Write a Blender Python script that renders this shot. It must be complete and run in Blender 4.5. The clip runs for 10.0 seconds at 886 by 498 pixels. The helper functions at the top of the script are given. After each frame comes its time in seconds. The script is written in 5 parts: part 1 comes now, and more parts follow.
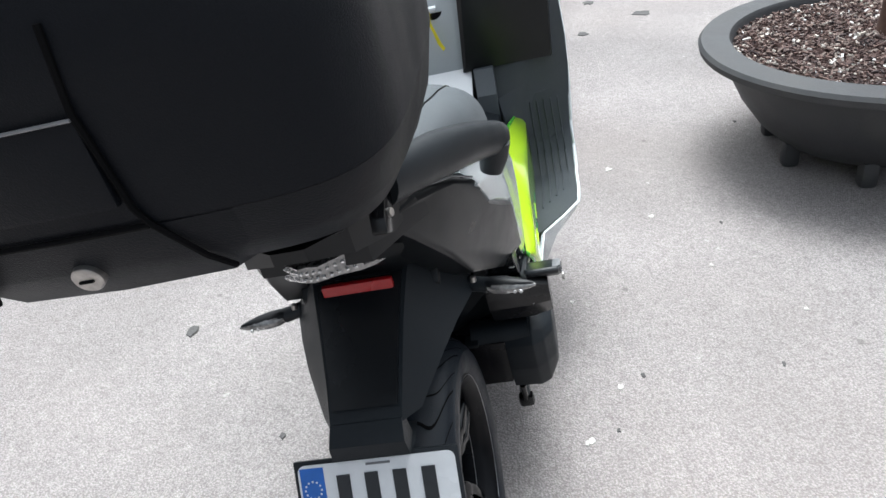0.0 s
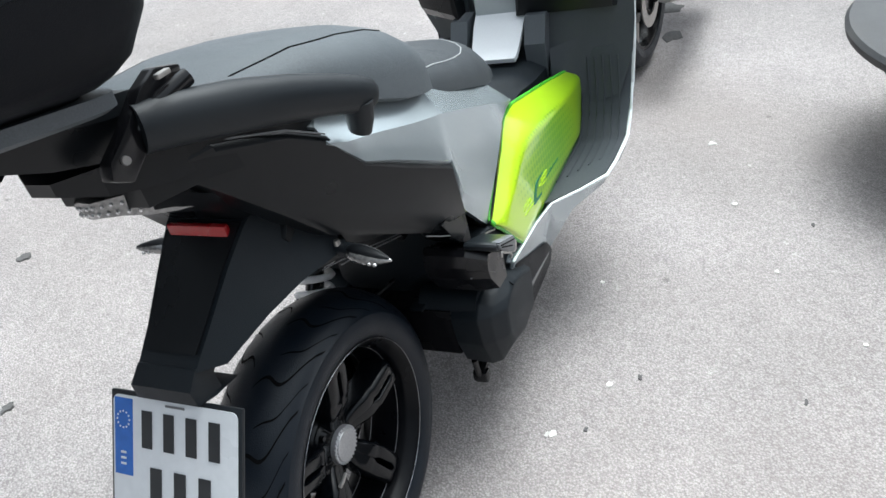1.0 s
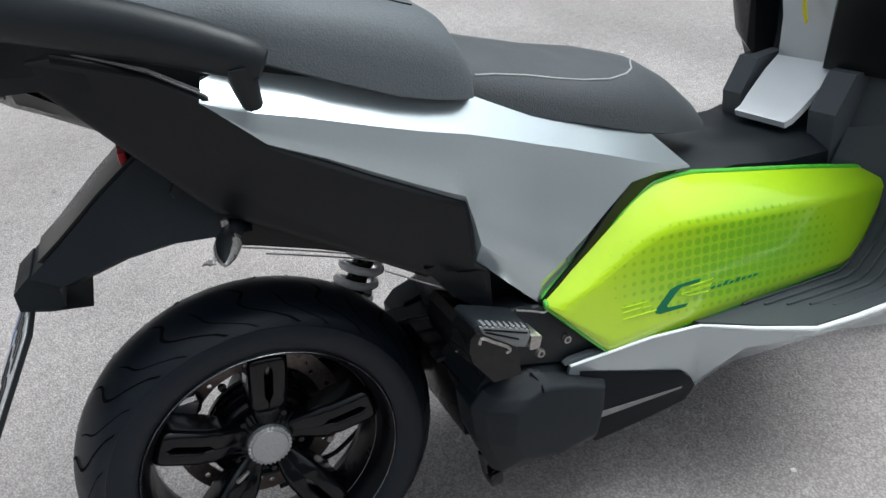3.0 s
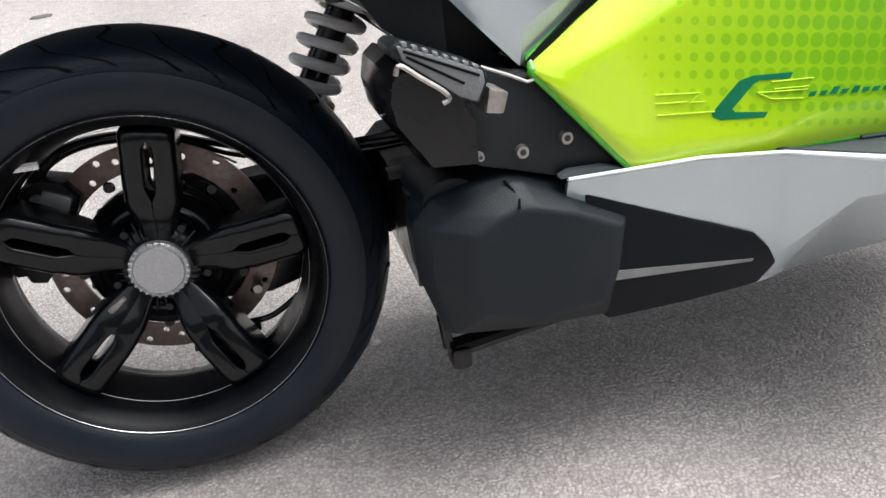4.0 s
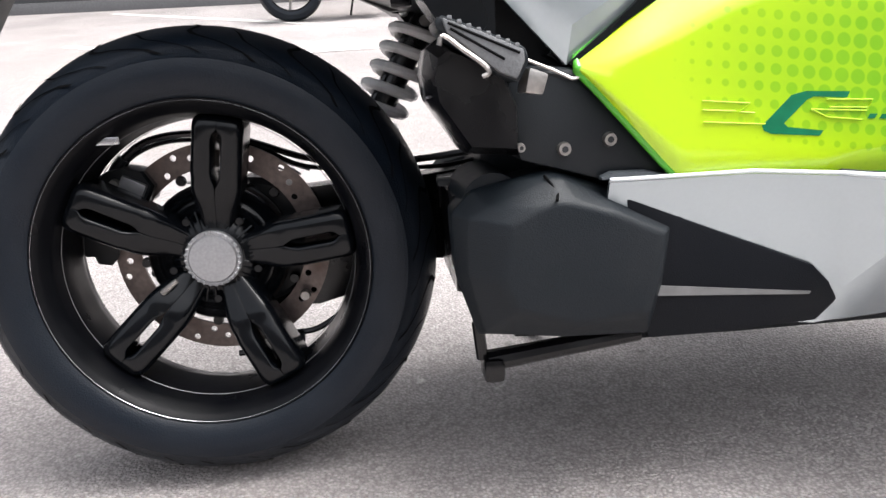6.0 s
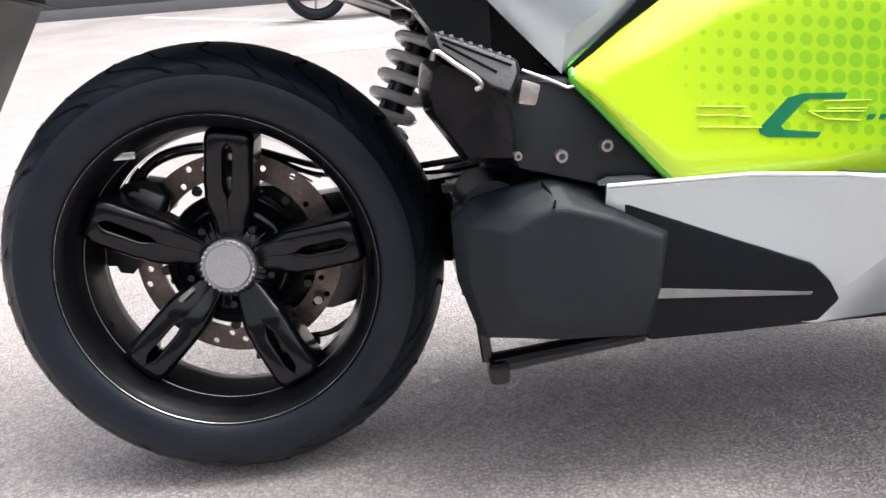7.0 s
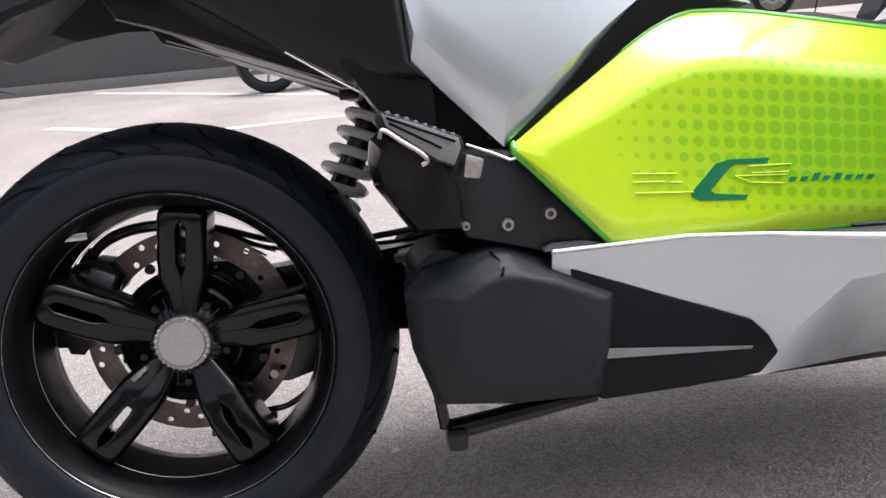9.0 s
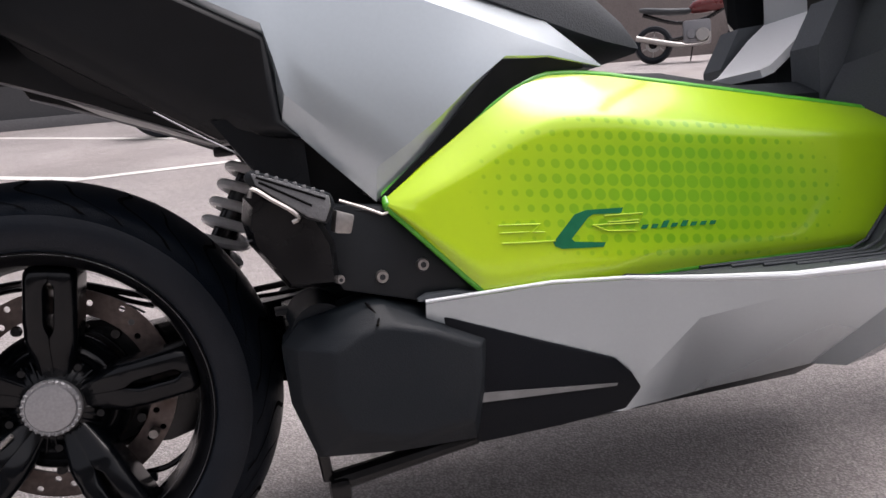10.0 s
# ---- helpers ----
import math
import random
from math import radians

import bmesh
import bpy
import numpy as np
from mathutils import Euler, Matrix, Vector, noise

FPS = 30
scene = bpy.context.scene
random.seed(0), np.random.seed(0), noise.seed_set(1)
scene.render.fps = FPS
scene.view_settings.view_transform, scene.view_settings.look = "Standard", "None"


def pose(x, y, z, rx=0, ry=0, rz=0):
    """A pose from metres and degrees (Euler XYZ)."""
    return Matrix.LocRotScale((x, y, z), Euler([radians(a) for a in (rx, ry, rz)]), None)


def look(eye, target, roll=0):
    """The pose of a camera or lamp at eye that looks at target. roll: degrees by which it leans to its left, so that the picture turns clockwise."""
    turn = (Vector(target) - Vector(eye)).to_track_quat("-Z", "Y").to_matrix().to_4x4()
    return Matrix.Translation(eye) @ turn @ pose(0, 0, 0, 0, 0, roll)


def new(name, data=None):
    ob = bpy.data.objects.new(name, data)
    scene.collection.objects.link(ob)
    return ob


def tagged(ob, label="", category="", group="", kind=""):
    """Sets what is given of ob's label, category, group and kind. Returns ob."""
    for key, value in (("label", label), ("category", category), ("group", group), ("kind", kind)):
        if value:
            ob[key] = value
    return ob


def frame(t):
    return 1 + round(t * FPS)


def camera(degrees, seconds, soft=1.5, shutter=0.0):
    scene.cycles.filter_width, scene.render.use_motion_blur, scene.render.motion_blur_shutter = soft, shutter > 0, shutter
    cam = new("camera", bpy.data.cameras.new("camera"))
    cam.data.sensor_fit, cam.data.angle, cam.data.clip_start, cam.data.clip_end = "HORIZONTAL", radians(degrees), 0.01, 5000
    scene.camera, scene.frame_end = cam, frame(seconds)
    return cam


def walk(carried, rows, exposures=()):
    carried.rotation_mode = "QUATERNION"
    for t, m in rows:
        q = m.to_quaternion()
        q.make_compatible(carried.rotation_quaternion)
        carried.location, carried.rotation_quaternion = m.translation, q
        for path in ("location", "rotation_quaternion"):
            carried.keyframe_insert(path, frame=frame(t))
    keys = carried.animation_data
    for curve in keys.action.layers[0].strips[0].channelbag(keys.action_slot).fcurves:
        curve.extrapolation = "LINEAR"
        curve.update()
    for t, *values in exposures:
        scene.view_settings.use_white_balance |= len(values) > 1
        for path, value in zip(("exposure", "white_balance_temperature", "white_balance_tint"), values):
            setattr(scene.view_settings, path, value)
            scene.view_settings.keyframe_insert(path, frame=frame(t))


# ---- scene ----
# ---- camera ----
cam = camera(62.9, 10.0, soft=1.5)
PATH = [
    (0, (-0.8953, -0.2065, 1.3776), (-0.0574, -0.0790, 0.8469), -9.40),
    (0.3, (-0.8298, -0.2776, 1.3685), (0.0015, -0.0965, 0.8430), -8.02),
    (0.5, (-0.7966, -0.3665, 1.3560), (0.0163, -0.1093, 0.8336), -7.33),
    (0.7, (-0.7491, -0.4785, 1.3337), (0.0269, -0.1572, 0.7909), -8.34),
    (1, (-0.6968, -0.6350, 1.3101), (0.0347, -0.2639, 0.7380), -9.41),
    (1.2, (-0.6473, -0.7001, 1.3076), (0.0711, -0.3007, 0.7381), -10.37),
    (1.5, (-0.5331, -0.7190, 1.2674), (0.1758, -0.3235, 0.6835), -8.52),
    (1.6, (-0.5061, -0.7649, 1.2451), (0.1962, -0.3630, 0.6575), -7.94),
    (2, (-0.3327, -0.7950, 1.2107), (0.2891, -0.3010, 0.6030), -6.91),
    (2.2, (-0.2786, -0.8365, 1.2007), (0.2984, -0.2772, 0.6055), -6.65),
    (3.3, (0.0411, -0.9418, 1.0730), (0.3087, -0.1281, 0.5569), -4.21),
    (3.5, (0.0867, -0.8871, 0.9898), (0.3418, -0.0931, 0.4380), -3.42),
    (3.8, (0.1408, -0.8427, 0.8290), (0.3916, -0.0406, 0.2871), -2.67),
    (4, (0.1831, -0.8502, 0.7058), (0.3594, 0.0090, 0.2255), -5.40),
    (4.2, (0.1923, -0.8482, 0.6469), (0.3739, 0.0270, 0.1986), -5.35),
    (4.5, (0.2436, -0.8688, 0.5990), (0.3621, 0.0429, 0.2055), -6.59),
    (5, (0.2405, -0.8959, 0.5636), (0.3211, 0.0394, 0.2188), -5.15),
    (5.5, (0.2262, -0.9050, 0.5526), (0.2951, 0.0413, 0.2366), -2.35),
    (5.7, (0.2144, -0.9087, 0.5631), (0.2956, 0.0379, 0.2508), -2.87),
    (6.8, (0.2439, -0.9358, 0.5818), (0.2949, 0.0139, 0.2726), -4.25),
    (7, (0.2496, -0.9342, 0.5903), (0.2853, 0.0135, 0.2734), -4.68),
    (7.5, (0.2460, -0.9359, 0.5933), (0.2761, 0.0107, 0.2722), -4.75),
    (8, (0.2405, -0.9375, 0.5884), (0.2705, 0.0120, 0.2761), -4.26),
    (8.5, (0.2437, -0.9385, 0.5871), (0.2796, 0.0176, 0.2963), -4.83),
    (8.8, (0.2326, -0.9525, 0.5833), (0.3169, 0.0126, 0.3355), -5.19),
    (9, (0.2556, -0.9522, 0.6011), (0.3578, 0.0137, 0.3633), -5.66),
    (9.3, (0.2481, -0.9697, 0.5990), (0.4111, -0.0071, 0.3825), -5.64),
    (9.5, (0.2634, -0.9694, 0.6084), (0.4384, -0.0092, 0.3907), -5.64),
    (10, (0.2881, -0.9800, 0.6158), (0.5229, -0.0280, 0.4195), -5.58),
]
EXPOSURES = [(0.0, 0.85, 6060, 5), (1.0, 0.84, 6010, 3), (1.5, 0.84, 6010, 3), (2.0, 0.52, 6030, 3), (3.5, 0.38, 6120, 4), (4.0, 0.98, 6390, 7), (4.5, 1.30, 6450, 10), (5.5, 1.38, 6450, 10), (7.5, 1.37, 6450, 13), (8.5, 1.33, 6450, 14), (9.0, 0.98, 6520, 15), (9.5, 0.62, 6570, 18), (10.0, 0.42, 6570, 18)]
walk(cam, [(t, look(eye, target, roll)) for t, eye, target, roll in PATH], exposures=EXPOSURES)

# ---- world and light: bright overcast sky ----
world = bpy.data.worlds.new("overcast")
scene.world = world
world.use_nodes = True
wn, wl = world.node_tree.nodes, world.node_tree.links
sky = wn.new("ShaderNodeTexSky")
sky.sky_type = "NISHITA"
sky.sun_disc = False
sky.sun_elevation, sky.sun_rotation = radians(70), radians(101)
sky.dust_density, sky.air_density = 8.0, 1.0
soft_sky = wn.new("ShaderNodeHueSaturation")
soft_sky.inputs["Saturation"].default_value = 0.3
wl.new(sky.outputs[0], soft_sky.inputs["Color"])
wl.new(soft_sky.outputs[0], wn["Background"].inputs["Color"])
wn["Background"].inputs["Strength"].default_value = 0.15
sun = new("sun", bpy.data.lights.new("sun", "SUN"))
sun.data.energy, sun.data.angle, sun.data.color = 1.2, radians(38), (0.97, 0.98, 1.0)
sun.matrix_world = look((1.8, -0.35, 5.0), (0, 0, 0))


# ---- materials ----
def material(name, color, rough=0.5, metal=0.0, vary=0.15, scale=60.0, bump=0.0, coat=0.0, dirt=None, dirt_amount=0.25, dirt_scale=5.0, rough_vary=0.1, bump_scale=None, spec=0.5):
    """A surface with fine grain, broad unevenness and, where given, dirt."""
    m = bpy.data.materials.new(name)
    m.use_nodes = True
    n, l = m.node_tree.nodes, m.node_tree.links
    b = n["Principled BSDF"]
    co = n.new("ShaderNodeTexCoord")

    def tex(s, detail):
        t = n.new("ShaderNodeTexNoise")
        t.inputs["Scale"].default_value, t.inputs["Detail"].default_value = s, detail
        l.new(co.outputs["Object"], t.inputs["Vector"])
        return t
    fine, broad = tex(scale, 4), tex(dirt_scale, 5)
    ramp = n.new("ShaderNodeMapRange")
    ramp.inputs["From Min"].default_value, ramp.inputs["From Max"].default_value = 0.25, 0.75
    ramp.inputs["To Min"].default_value, ramp.inputs["To Max"].default_value = 1 - vary, 1 + vary
    l.new(fine.outputs["Fac"], ramp.inputs["Value"])
    mul = n.new("ShaderNodeVectorMath")
    mul.operation = "SCALE"
    mul.inputs[0].default_value = color[:3]
    l.new(ramp.outputs[0], mul.inputs["Scale"])
    out = mul.outputs[0]
    if dirt:
        mask = n.new("ShaderNodeMapRange")
        mask.interpolation_type = "SMOOTHSTEP"
        mask.inputs["From Min"].default_value, mask.inputs["From Max"].default_value = 0.45, 0.8
        mask.inputs["To Max"].default_value = dirt_amount
        l.new(broad.outputs["Fac"], mask.inputs["Value"])
        mix = n.new("ShaderNodeMix")
        mix.data_type = "RGBA"
        l.new(mask.outputs[0], mix.inputs["Factor"])
        l.new(out, mix.inputs[6])
        mix.inputs[7].default_value = (*dirt[:3], 1)
        out = mix.outputs[2]
    l.new(out, b.inputs["Base Color"])
    rr = n.new("ShaderNodeMapRange")
    rr.interpolation_type = "SMOOTHSTEP"
    rr.inputs["From Min"].default_value, rr.inputs["From Max"].default_value = 0.3, 0.7
    rr.inputs["To Min"].default_value, rr.inputs["To Max"].default_value = max(0.02, rough - rough_vary), min(1, rough + rough_vary)
    l.new(broad.outputs["Fac"], rr.inputs["Value"])
    l.new(rr.outputs[0], b.inputs["Roughness"])
    b.inputs["Metallic"].default_value = metal
    b.inputs["Specular IOR Level"].default_value = spec
    b.inputs["Coat Weight"].default_value, b.inputs["Coat Roughness"].default_value = coat, 0.08
    if bump:
        bn = n.new("ShaderNodeBump")
        bn.inputs["Strength"].default_value, bn.inputs["Distance"].default_value = bump, 0.002
        src = fine if bump_scale is None else tex(bump_scale, 3)
        l.new(src.outputs["Fac"], bn.inputs["Height"])
        l.new(bn.outputs[0], b.inputs["Normal"])
    return m


DUST = (0.16, 0.15, 0.14)
plastic = material("black_plastic", (0.0098, 0.0124, 0.0152), 0.40, bump=0.15, scale=900, dirt=(0.08, 0.09, 0.10), dirt_amount=0.05, dirt_scale=9, spec=0.32)
plastic_grey = material("charcoal_plastic", (0.0074, 0.0106, 0.0140), 0.5, bump=0.3, scale=700, dirt=DUST, dirt_amount=0.06, dirt_scale=7, spec=0.27)
case_plastic = material("case_plastic", (0.0052, 0.0062, 0.0086), 0.48, bump=0.3, scale=800, spec=0.14)
gloss_black = material("gloss_black", (0.005, 0.005, 0.006), 0.22, dirt=DUST, dirt_amount=0.04, dirt_scale=14, spec=0.4)
tail_black = material("satin_black", (0.0044, 0.0054, 0.0068), 0.34, dirt=DUST, dirt_amount=0.03, spec=0.30)
bright_edge = material("bright_edge", (0.6, 0.6, 0.62), 0.3, metal=0.9, vary=0.3, scale=60)
rim_black = material("rim_black", (0.0025, 0.0028, 0.004), 0.36, dirt=DUST, dirt_amount=0.012, dirt_scale=18, spec=0.16)
pad_rubber = material("pad_rubber", (0.15, 0.155, 0.16), 0.5, bump=0.3, scale=400)
silver = material("silver_grey_paint", (0.53, 0.59, 0.615), 0.25, metal=0.66, vary=0.02, scale=220, coat=0.3, dirt_scale=3.0, rough_vary=0.0)
white_silver = material("light_silver_paint", (0.82, 0.84, 0.86), 0.35, vary=0.02, scale=220, coat=0.3, rough_vary=0.0)
glove_silver = material("glove_silver", (0.52, 0.56, 0.58), 0.32, metal=0.25, vary=0.02, scale=220, coat=0.3, rough_vary=0.0)
knee_grey = material("knee_grey", (0.075, 0.085, 0.095), 0.55, bump=0.3, scale=500)
trim_white = material("pale_trim", (0.78, 0.82, 0.84), 0.35, vary=0.04)
rubber = material("tyre_rubber", (0.0040, 0.0074, 0.0132), 0.42, bump=0.3, scale=500, dirt=(0.040, 0.046, 0.054), dirt_amount=0.14, dirt_scale=11, spec=0.3)
wheel_black = material("wheel_black", (0.0022, 0.0029, 0.0042), 0.18, dirt=DUST, dirt_amount=0.02, dirt_scale=18, spec=0.31, rough_vary=0.05)
steel = material("brushed_steel", (0.42, 0.40, 0.38), 0.38, metal=0.9, vary=0.2, scale=160)
disc_steel = material("disc_steel", (0.16, 0.13, 0.12), 0.42, metal=0.7, vary=0.3, scale=120, dirt=(0.12, 0.07, 0.05), dirt_amount=0.5, dirt_scale=30)
alloy = material("cap_alloy", (0.40, 0.40, 0.41), 0.45, metal=0.6, vary=0.12, scale=300, bump=0.1)
floor_rubber = material("floor_rubber", (0.048, 0.056, 0.064), 0.6, bump=0.4, scale=500, dirt=DUST, dirt_amount=0.15, spec=0.35)
seat_grey = material("seat_leather", (0.085, 0.096, 0.105), 0.56, bump=0.5, scale=420, dirt=DUST, dirt_amount=0.1, spec=0.35)
seat_dark = material("seat_leather_dark", (0.055, 0.061, 0.067), 0.55, bump=0.5, scale=420, spec=0.35)
thread = material("grey_thread", (0.35, 0.36, 0.36), 0.8)
lime_rim = material("dark_green_edge", (0.09, 0.44, 0.03), 0.3, coat=0.4)
logo_green = material("logo_green", (0.0, 0.16, 0.07), 0.35)
logo_lime = material("logo_lime", (0.50, 0.74, 0.015), 0.35)
red_lens = material("red_reflector", (0.36, 0.004, 0.008), 0.3, coat=0.1, vary=0.2, scale=500)
plate_white = material("plate_white", (0.72, 0.74, 0.76), 0.35, vary=0.04)
plate_blue = material("plate_blue", (0.03, 0.14, 0.50), 0.35)
plate_ink = material("plate_ink", (0.02, 0.022, 0.025), 0.45)
brown = material("rust_brown", (0.12, 0.06, 0.04), 0.7)
yellow = material("yellow_ribbon", (0.75, 0.65, 0.02), 0.6)
pot_grey = material("pot_resin", (0.038, 0.039, 0.042), 0.55, bump=0.4, scale=200, dirt=(0.11, 0.105, 0.10), dirt_amount=0.4)
wall_paint = material("dark_wall_paint", (0.050, 0.052, 0.056), 0.7, bump=0.3, scale=90, dirt=(0.1, 0.1, 0.1), dirt_amount=0.4, dirt_scale=1.2)
line_paint = material("road_line_paint", (0.68, 0.67, 0.64), 0.7, vary=0.2, scale=90, dirt=(0.35, 0.34, 0.33), dirt_amount=0.6, dirt_scale=14)
bark = material("bark", (0.10, 0.055, 0.04), 0.85, bump=0.8, scale=60)
bike_red = material("dark_red_paint", (0.12, 0.015, 0.015), 0.3, coat=0.5)
bike_grey = material("grey_enamel", (0.22, 0.22, 0.23), 0.4, metal=0.5)


clear_lens = material("lens_grey", (0.24, 0.235, 0.23), 0.16, metal=0.45, vary=0.4, scale=140, coat=1.0)


diode_glass = material("diode_glass", (0.75, 0.75, 0.75), 0.15, metal=0.7, vary=0.5, scale=600, bump=0.6)


def asphalt_material():
    """Worn pale asphalt: stone speckle, broad stains, small dark spots and pale chips."""
    m = bpy.data.materials.new("worn_asphalt")
    m.use_nodes = True
    n, l = m.node_tree.nodes, m.node_tree.links
    b = n["Principled BSDF"]
    co = n.new("ShaderNodeTexCoord")

    def noise_tex(s, detail=3.0, rough=0.5):
        t = n.new("ShaderNodeTexNoise")
        t.inputs["Scale"].default_value, t.inputs["Detail"].default_value, t.inputs["Roughness"].default_value = s, detail, rough
        l.new(co.outputs["Object"], t.inputs["Vector"])
        return t.outputs["Fac"]

    def ramp(src, a, bb, lo, hi):
        r = n.new("ShaderNodeMapRange")
        for k, v in (("From Min", a), ("From Max", bb), ("To Min", lo), ("To Max", hi)):
            r.inputs[k].default_value = v
        l.new(src, r.inputs["Value"])
        return r.outputs[0]

    def mul(a, c):
        x = n.new("ShaderNodeMath")
        x.operation = "MULTIPLY"
        l.new(a, x.inputs[0])
        l.new(c, x.inputs[1])
        return x.outputs[0]

    def mix(fac, a, col):
        x = n.new("ShaderNodeMix")
        x.data_type = "RGBA"
        l.new(fac, x.inputs["Factor"])
        l.new(a, x.inputs[6])
        x.inputs[7].default_value = (*col, 1)
        return x.outputs[2]
    vor = n.new("ShaderNodeTexVoronoi")
    vor.inputs["Scale"].default_value = 210
    l.new(co.outputs["Object"], vor.inputs["Vector"])
    coarse = n.new("ShaderNodeTexVoronoi")
    coarse.inputs["Scale"].default_value = 95
    l.new(co.outputs["Object"], coarse.inputs["Vector"])
    stone = ramp(vor.outputs["Color"], 0.0, 1.0, 0.76, 1.20)
    # crevice darkness between the stones is put into the colour
    pits = ramp(vor.outputs["Distance"], 0.30, 0.72, 1.12, 0.74)
    value = mul(mul(mul(mul(stone, pits), ramp(coarse.outputs["Color"], 0.0, 1.0, 0.91, 1.09)), ramp(noise_tex(420, 2), 0.3, 0.7, 0.87, 1.13)), mul(ramp(noise_tex(1.1, 5), 0.3, 0.7, 0.75, 1.14), ramp(noise_tex(26, 4), 0.3, 0.7, 0.93, 1.07)))
    base = n.new("ShaderNodeVectorMath")
    base.operation = "SCALE"
    base.inputs[0].default_value = (0.343, 0.316, 0.309)
    l.new(value, base.inputs["Scale"])
    out = base.outputs[0]
    out = mix(ramp(noise_tex(0.7, 4), 0.45, 0.75, 0.0, 0.35), out, (0.30, 0.255, 0.235))
    spots = n.new("ShaderNodeTexVoronoi")
    spots.inputs["Scale"].default_value = 4.5
    l.new(co.outputs["Object"], spots.inputs["Vector"])
    out = mix(ramp(spots.outputs["Distance"], 0.06, 0.03, 0.0, 0.55), out, (0.09, 0.085, 0.08))
    chips = n.new("ShaderNodeTexVoronoi")
    chips.inputs["Scale"].default_value = 7.5
    l.new(co.outputs["Object"], chips.inputs["Vector"])
    chip = mul(ramp(chips.outputs["Distance"], 0.13, 0.08, 0.0, 1.0), ramp(noise_tex(45, 3), 0.55, 0.65, 0.0, 0.5))
    out = mix(chip, out, (0.62, 0.60, 0.57))
    l.new(out, b.inputs["Base Color"])
    b.inputs["Roughness"].default_value = 0.82
    bn = n.new("ShaderNodeBump")
    bn.inputs["Strength"].default_value, bn.inputs["Distance"].default_value = 0.9, 0.0045
    l.new(mul(stone, pits), bn.inputs["Height"])
    l.new(bn.outputs[0], b.inputs["Normal"])
    return m


asphalt = asphalt_material()


def lime_material():
    """Lime green paint with a printed field of darker dots that fades out at its edges."""
    m = bpy.data.materials.new("lime_paint")
    m.use_nodes = True
    n, l = m.node_tree.nodes, m.node_tree.links
    b = n["Principled BSDF"]
    co = n.new("ShaderNodeTexCoord")
    sep = n.new("ShaderNodeSeparateXYZ")
    l.new(co.outputs["Object"], sep.inputs[0])

    def math_node(op, a, c=None):
        x = n.new("ShaderNodeMath")
        x.operation = op
        for i, v in enumerate((a, c)):
            if v is None:
                continue
            if isinstance(v, (int, float)):
                x.inputs[i].default_value = v
            else:
                l.new(v, x.inputs[i])
        return x.outputs[0]

    def rng(src, a, bb, lo=0.0, hi=1.0):
        r = n.new("ShaderNodeMapRange")
        for k, v in (("From Min", a), ("From Max", bb), ("To Min", lo), ("To Max", hi)):
            r.inputs[k].default_value = v
        l.new(src, r.inputs["Value"])
        return r.outputs[0]
    X = sep.outputs[0]
    Z = math_node("ADD", sep.outputs[2], math_node("MULTIPLY", X, 0.14))
    pitch = 0.0175
    fx = math_node("SUBTRACT", math_node("FRACT", math_node("DIVIDE", X, pitch)), 0.5)
    fz = math_node("SUBTRACT", math_node("FRACT", math_node("DIVIDE", Z, pitch)), 0.5)
    d = math_node("SQRT", math_node("ADD", math_node("MULTIPLY", fx, fx), math_node("MULTIPLY", fz, fz)))
    # field: an ellipse of dots, largest in its middle left
    ex = math_node("DIVIDE", math_node("SUBTRACT", X, 0.765), 0.255)
    ez = math_node("DIVIDE", math_node("SUBTRACT", Z, 0.577), 0.098)
    e = math_node("ADD", math_node("POWER", math_node("ABSOLUTE", ex), 2.0), math_node("POWER", math_node("ABSOLUTE", ez), 2.4))
    size = rng(e, 0.0, 1.1, 0.46, 0.05)
    dots = math_node("MULTIPLY", rng(math_node("SUBTRACT", d, size), 0.03, -0.05), rng(e, 1.05, 0.8))
    tint = rng(e, 1.0, 0.2, 0.0, 0.52)
    fade = rng(X, 0.66, 1.15, 0.0, 0.62)
    amount = math_node("MINIMUM", math_node("ADD", math_node("ADD", math_node("MULTIPLY", dots, 0.42), tint), fade), 1.0)
    ns = n.new("ShaderNodeTexNoise")
    ns.inputs["Scale"].default_value = 9
    l.new(co.outputs["Object"], ns.inputs["Vector"])
    amount = math_node("MULTIPLY", amount, rng(ns.outputs["Fac"], 0.35, 0.65, 0.85, 1.0))
    mix = n.new("ShaderNodeMix")
    mix.data_type = "RGBA"
    mix.inputs[6].default_value = (0.50, 0.745, 0.008, 1)
    mix.inputs[7].default_value = (0.17, 0.46, 0.006, 1)
    l.new(amount, mix.inputs["Factor"])
    l.new(mix.outputs[2], b.inputs["Base Color"])
    b.inputs["Roughness"].default_value = 0.30
    b.inputs["Metallic"].default_value = 0.0
    b.inputs["Coat Weight"].default_value, b.inputs["Coat Roughness"].default_value = 1.0, 0.10
    return m


lime = lime_material()


def mulch_material():
    m = material("bark_mulch", (0.14, 0.09, 0.078), 0.85, vary=0.7, scale=35, bump=0.5)
    n, l = m.node_tree.nodes, m.node_tree.links
    geo = n.new("ShaderNodeNewGeometry")
    r = n.new("ShaderNodeValToRGB")
    for p, c in ((0.0, (0.03, 0.02, 0.02, 1)), (0.35, (0.075, 0.042, 0.036, 1)), (0.65, (0.15, 0.095, 0.08, 1)), (0.88, (0.24, 0.19, 0.165, 1)), (0.965, (0.55, 0.50, 0.44, 1))):
        el = r.color_ramp.elements.new(p)
        el.color = c
    l.new(geo.outputs["Random Per Island"], r.inputs["Fac"])
    l.new(r.outputs[0], n["Principled BSDF"].inputs["Base Color"])
    return m


mulch = mulch_material()


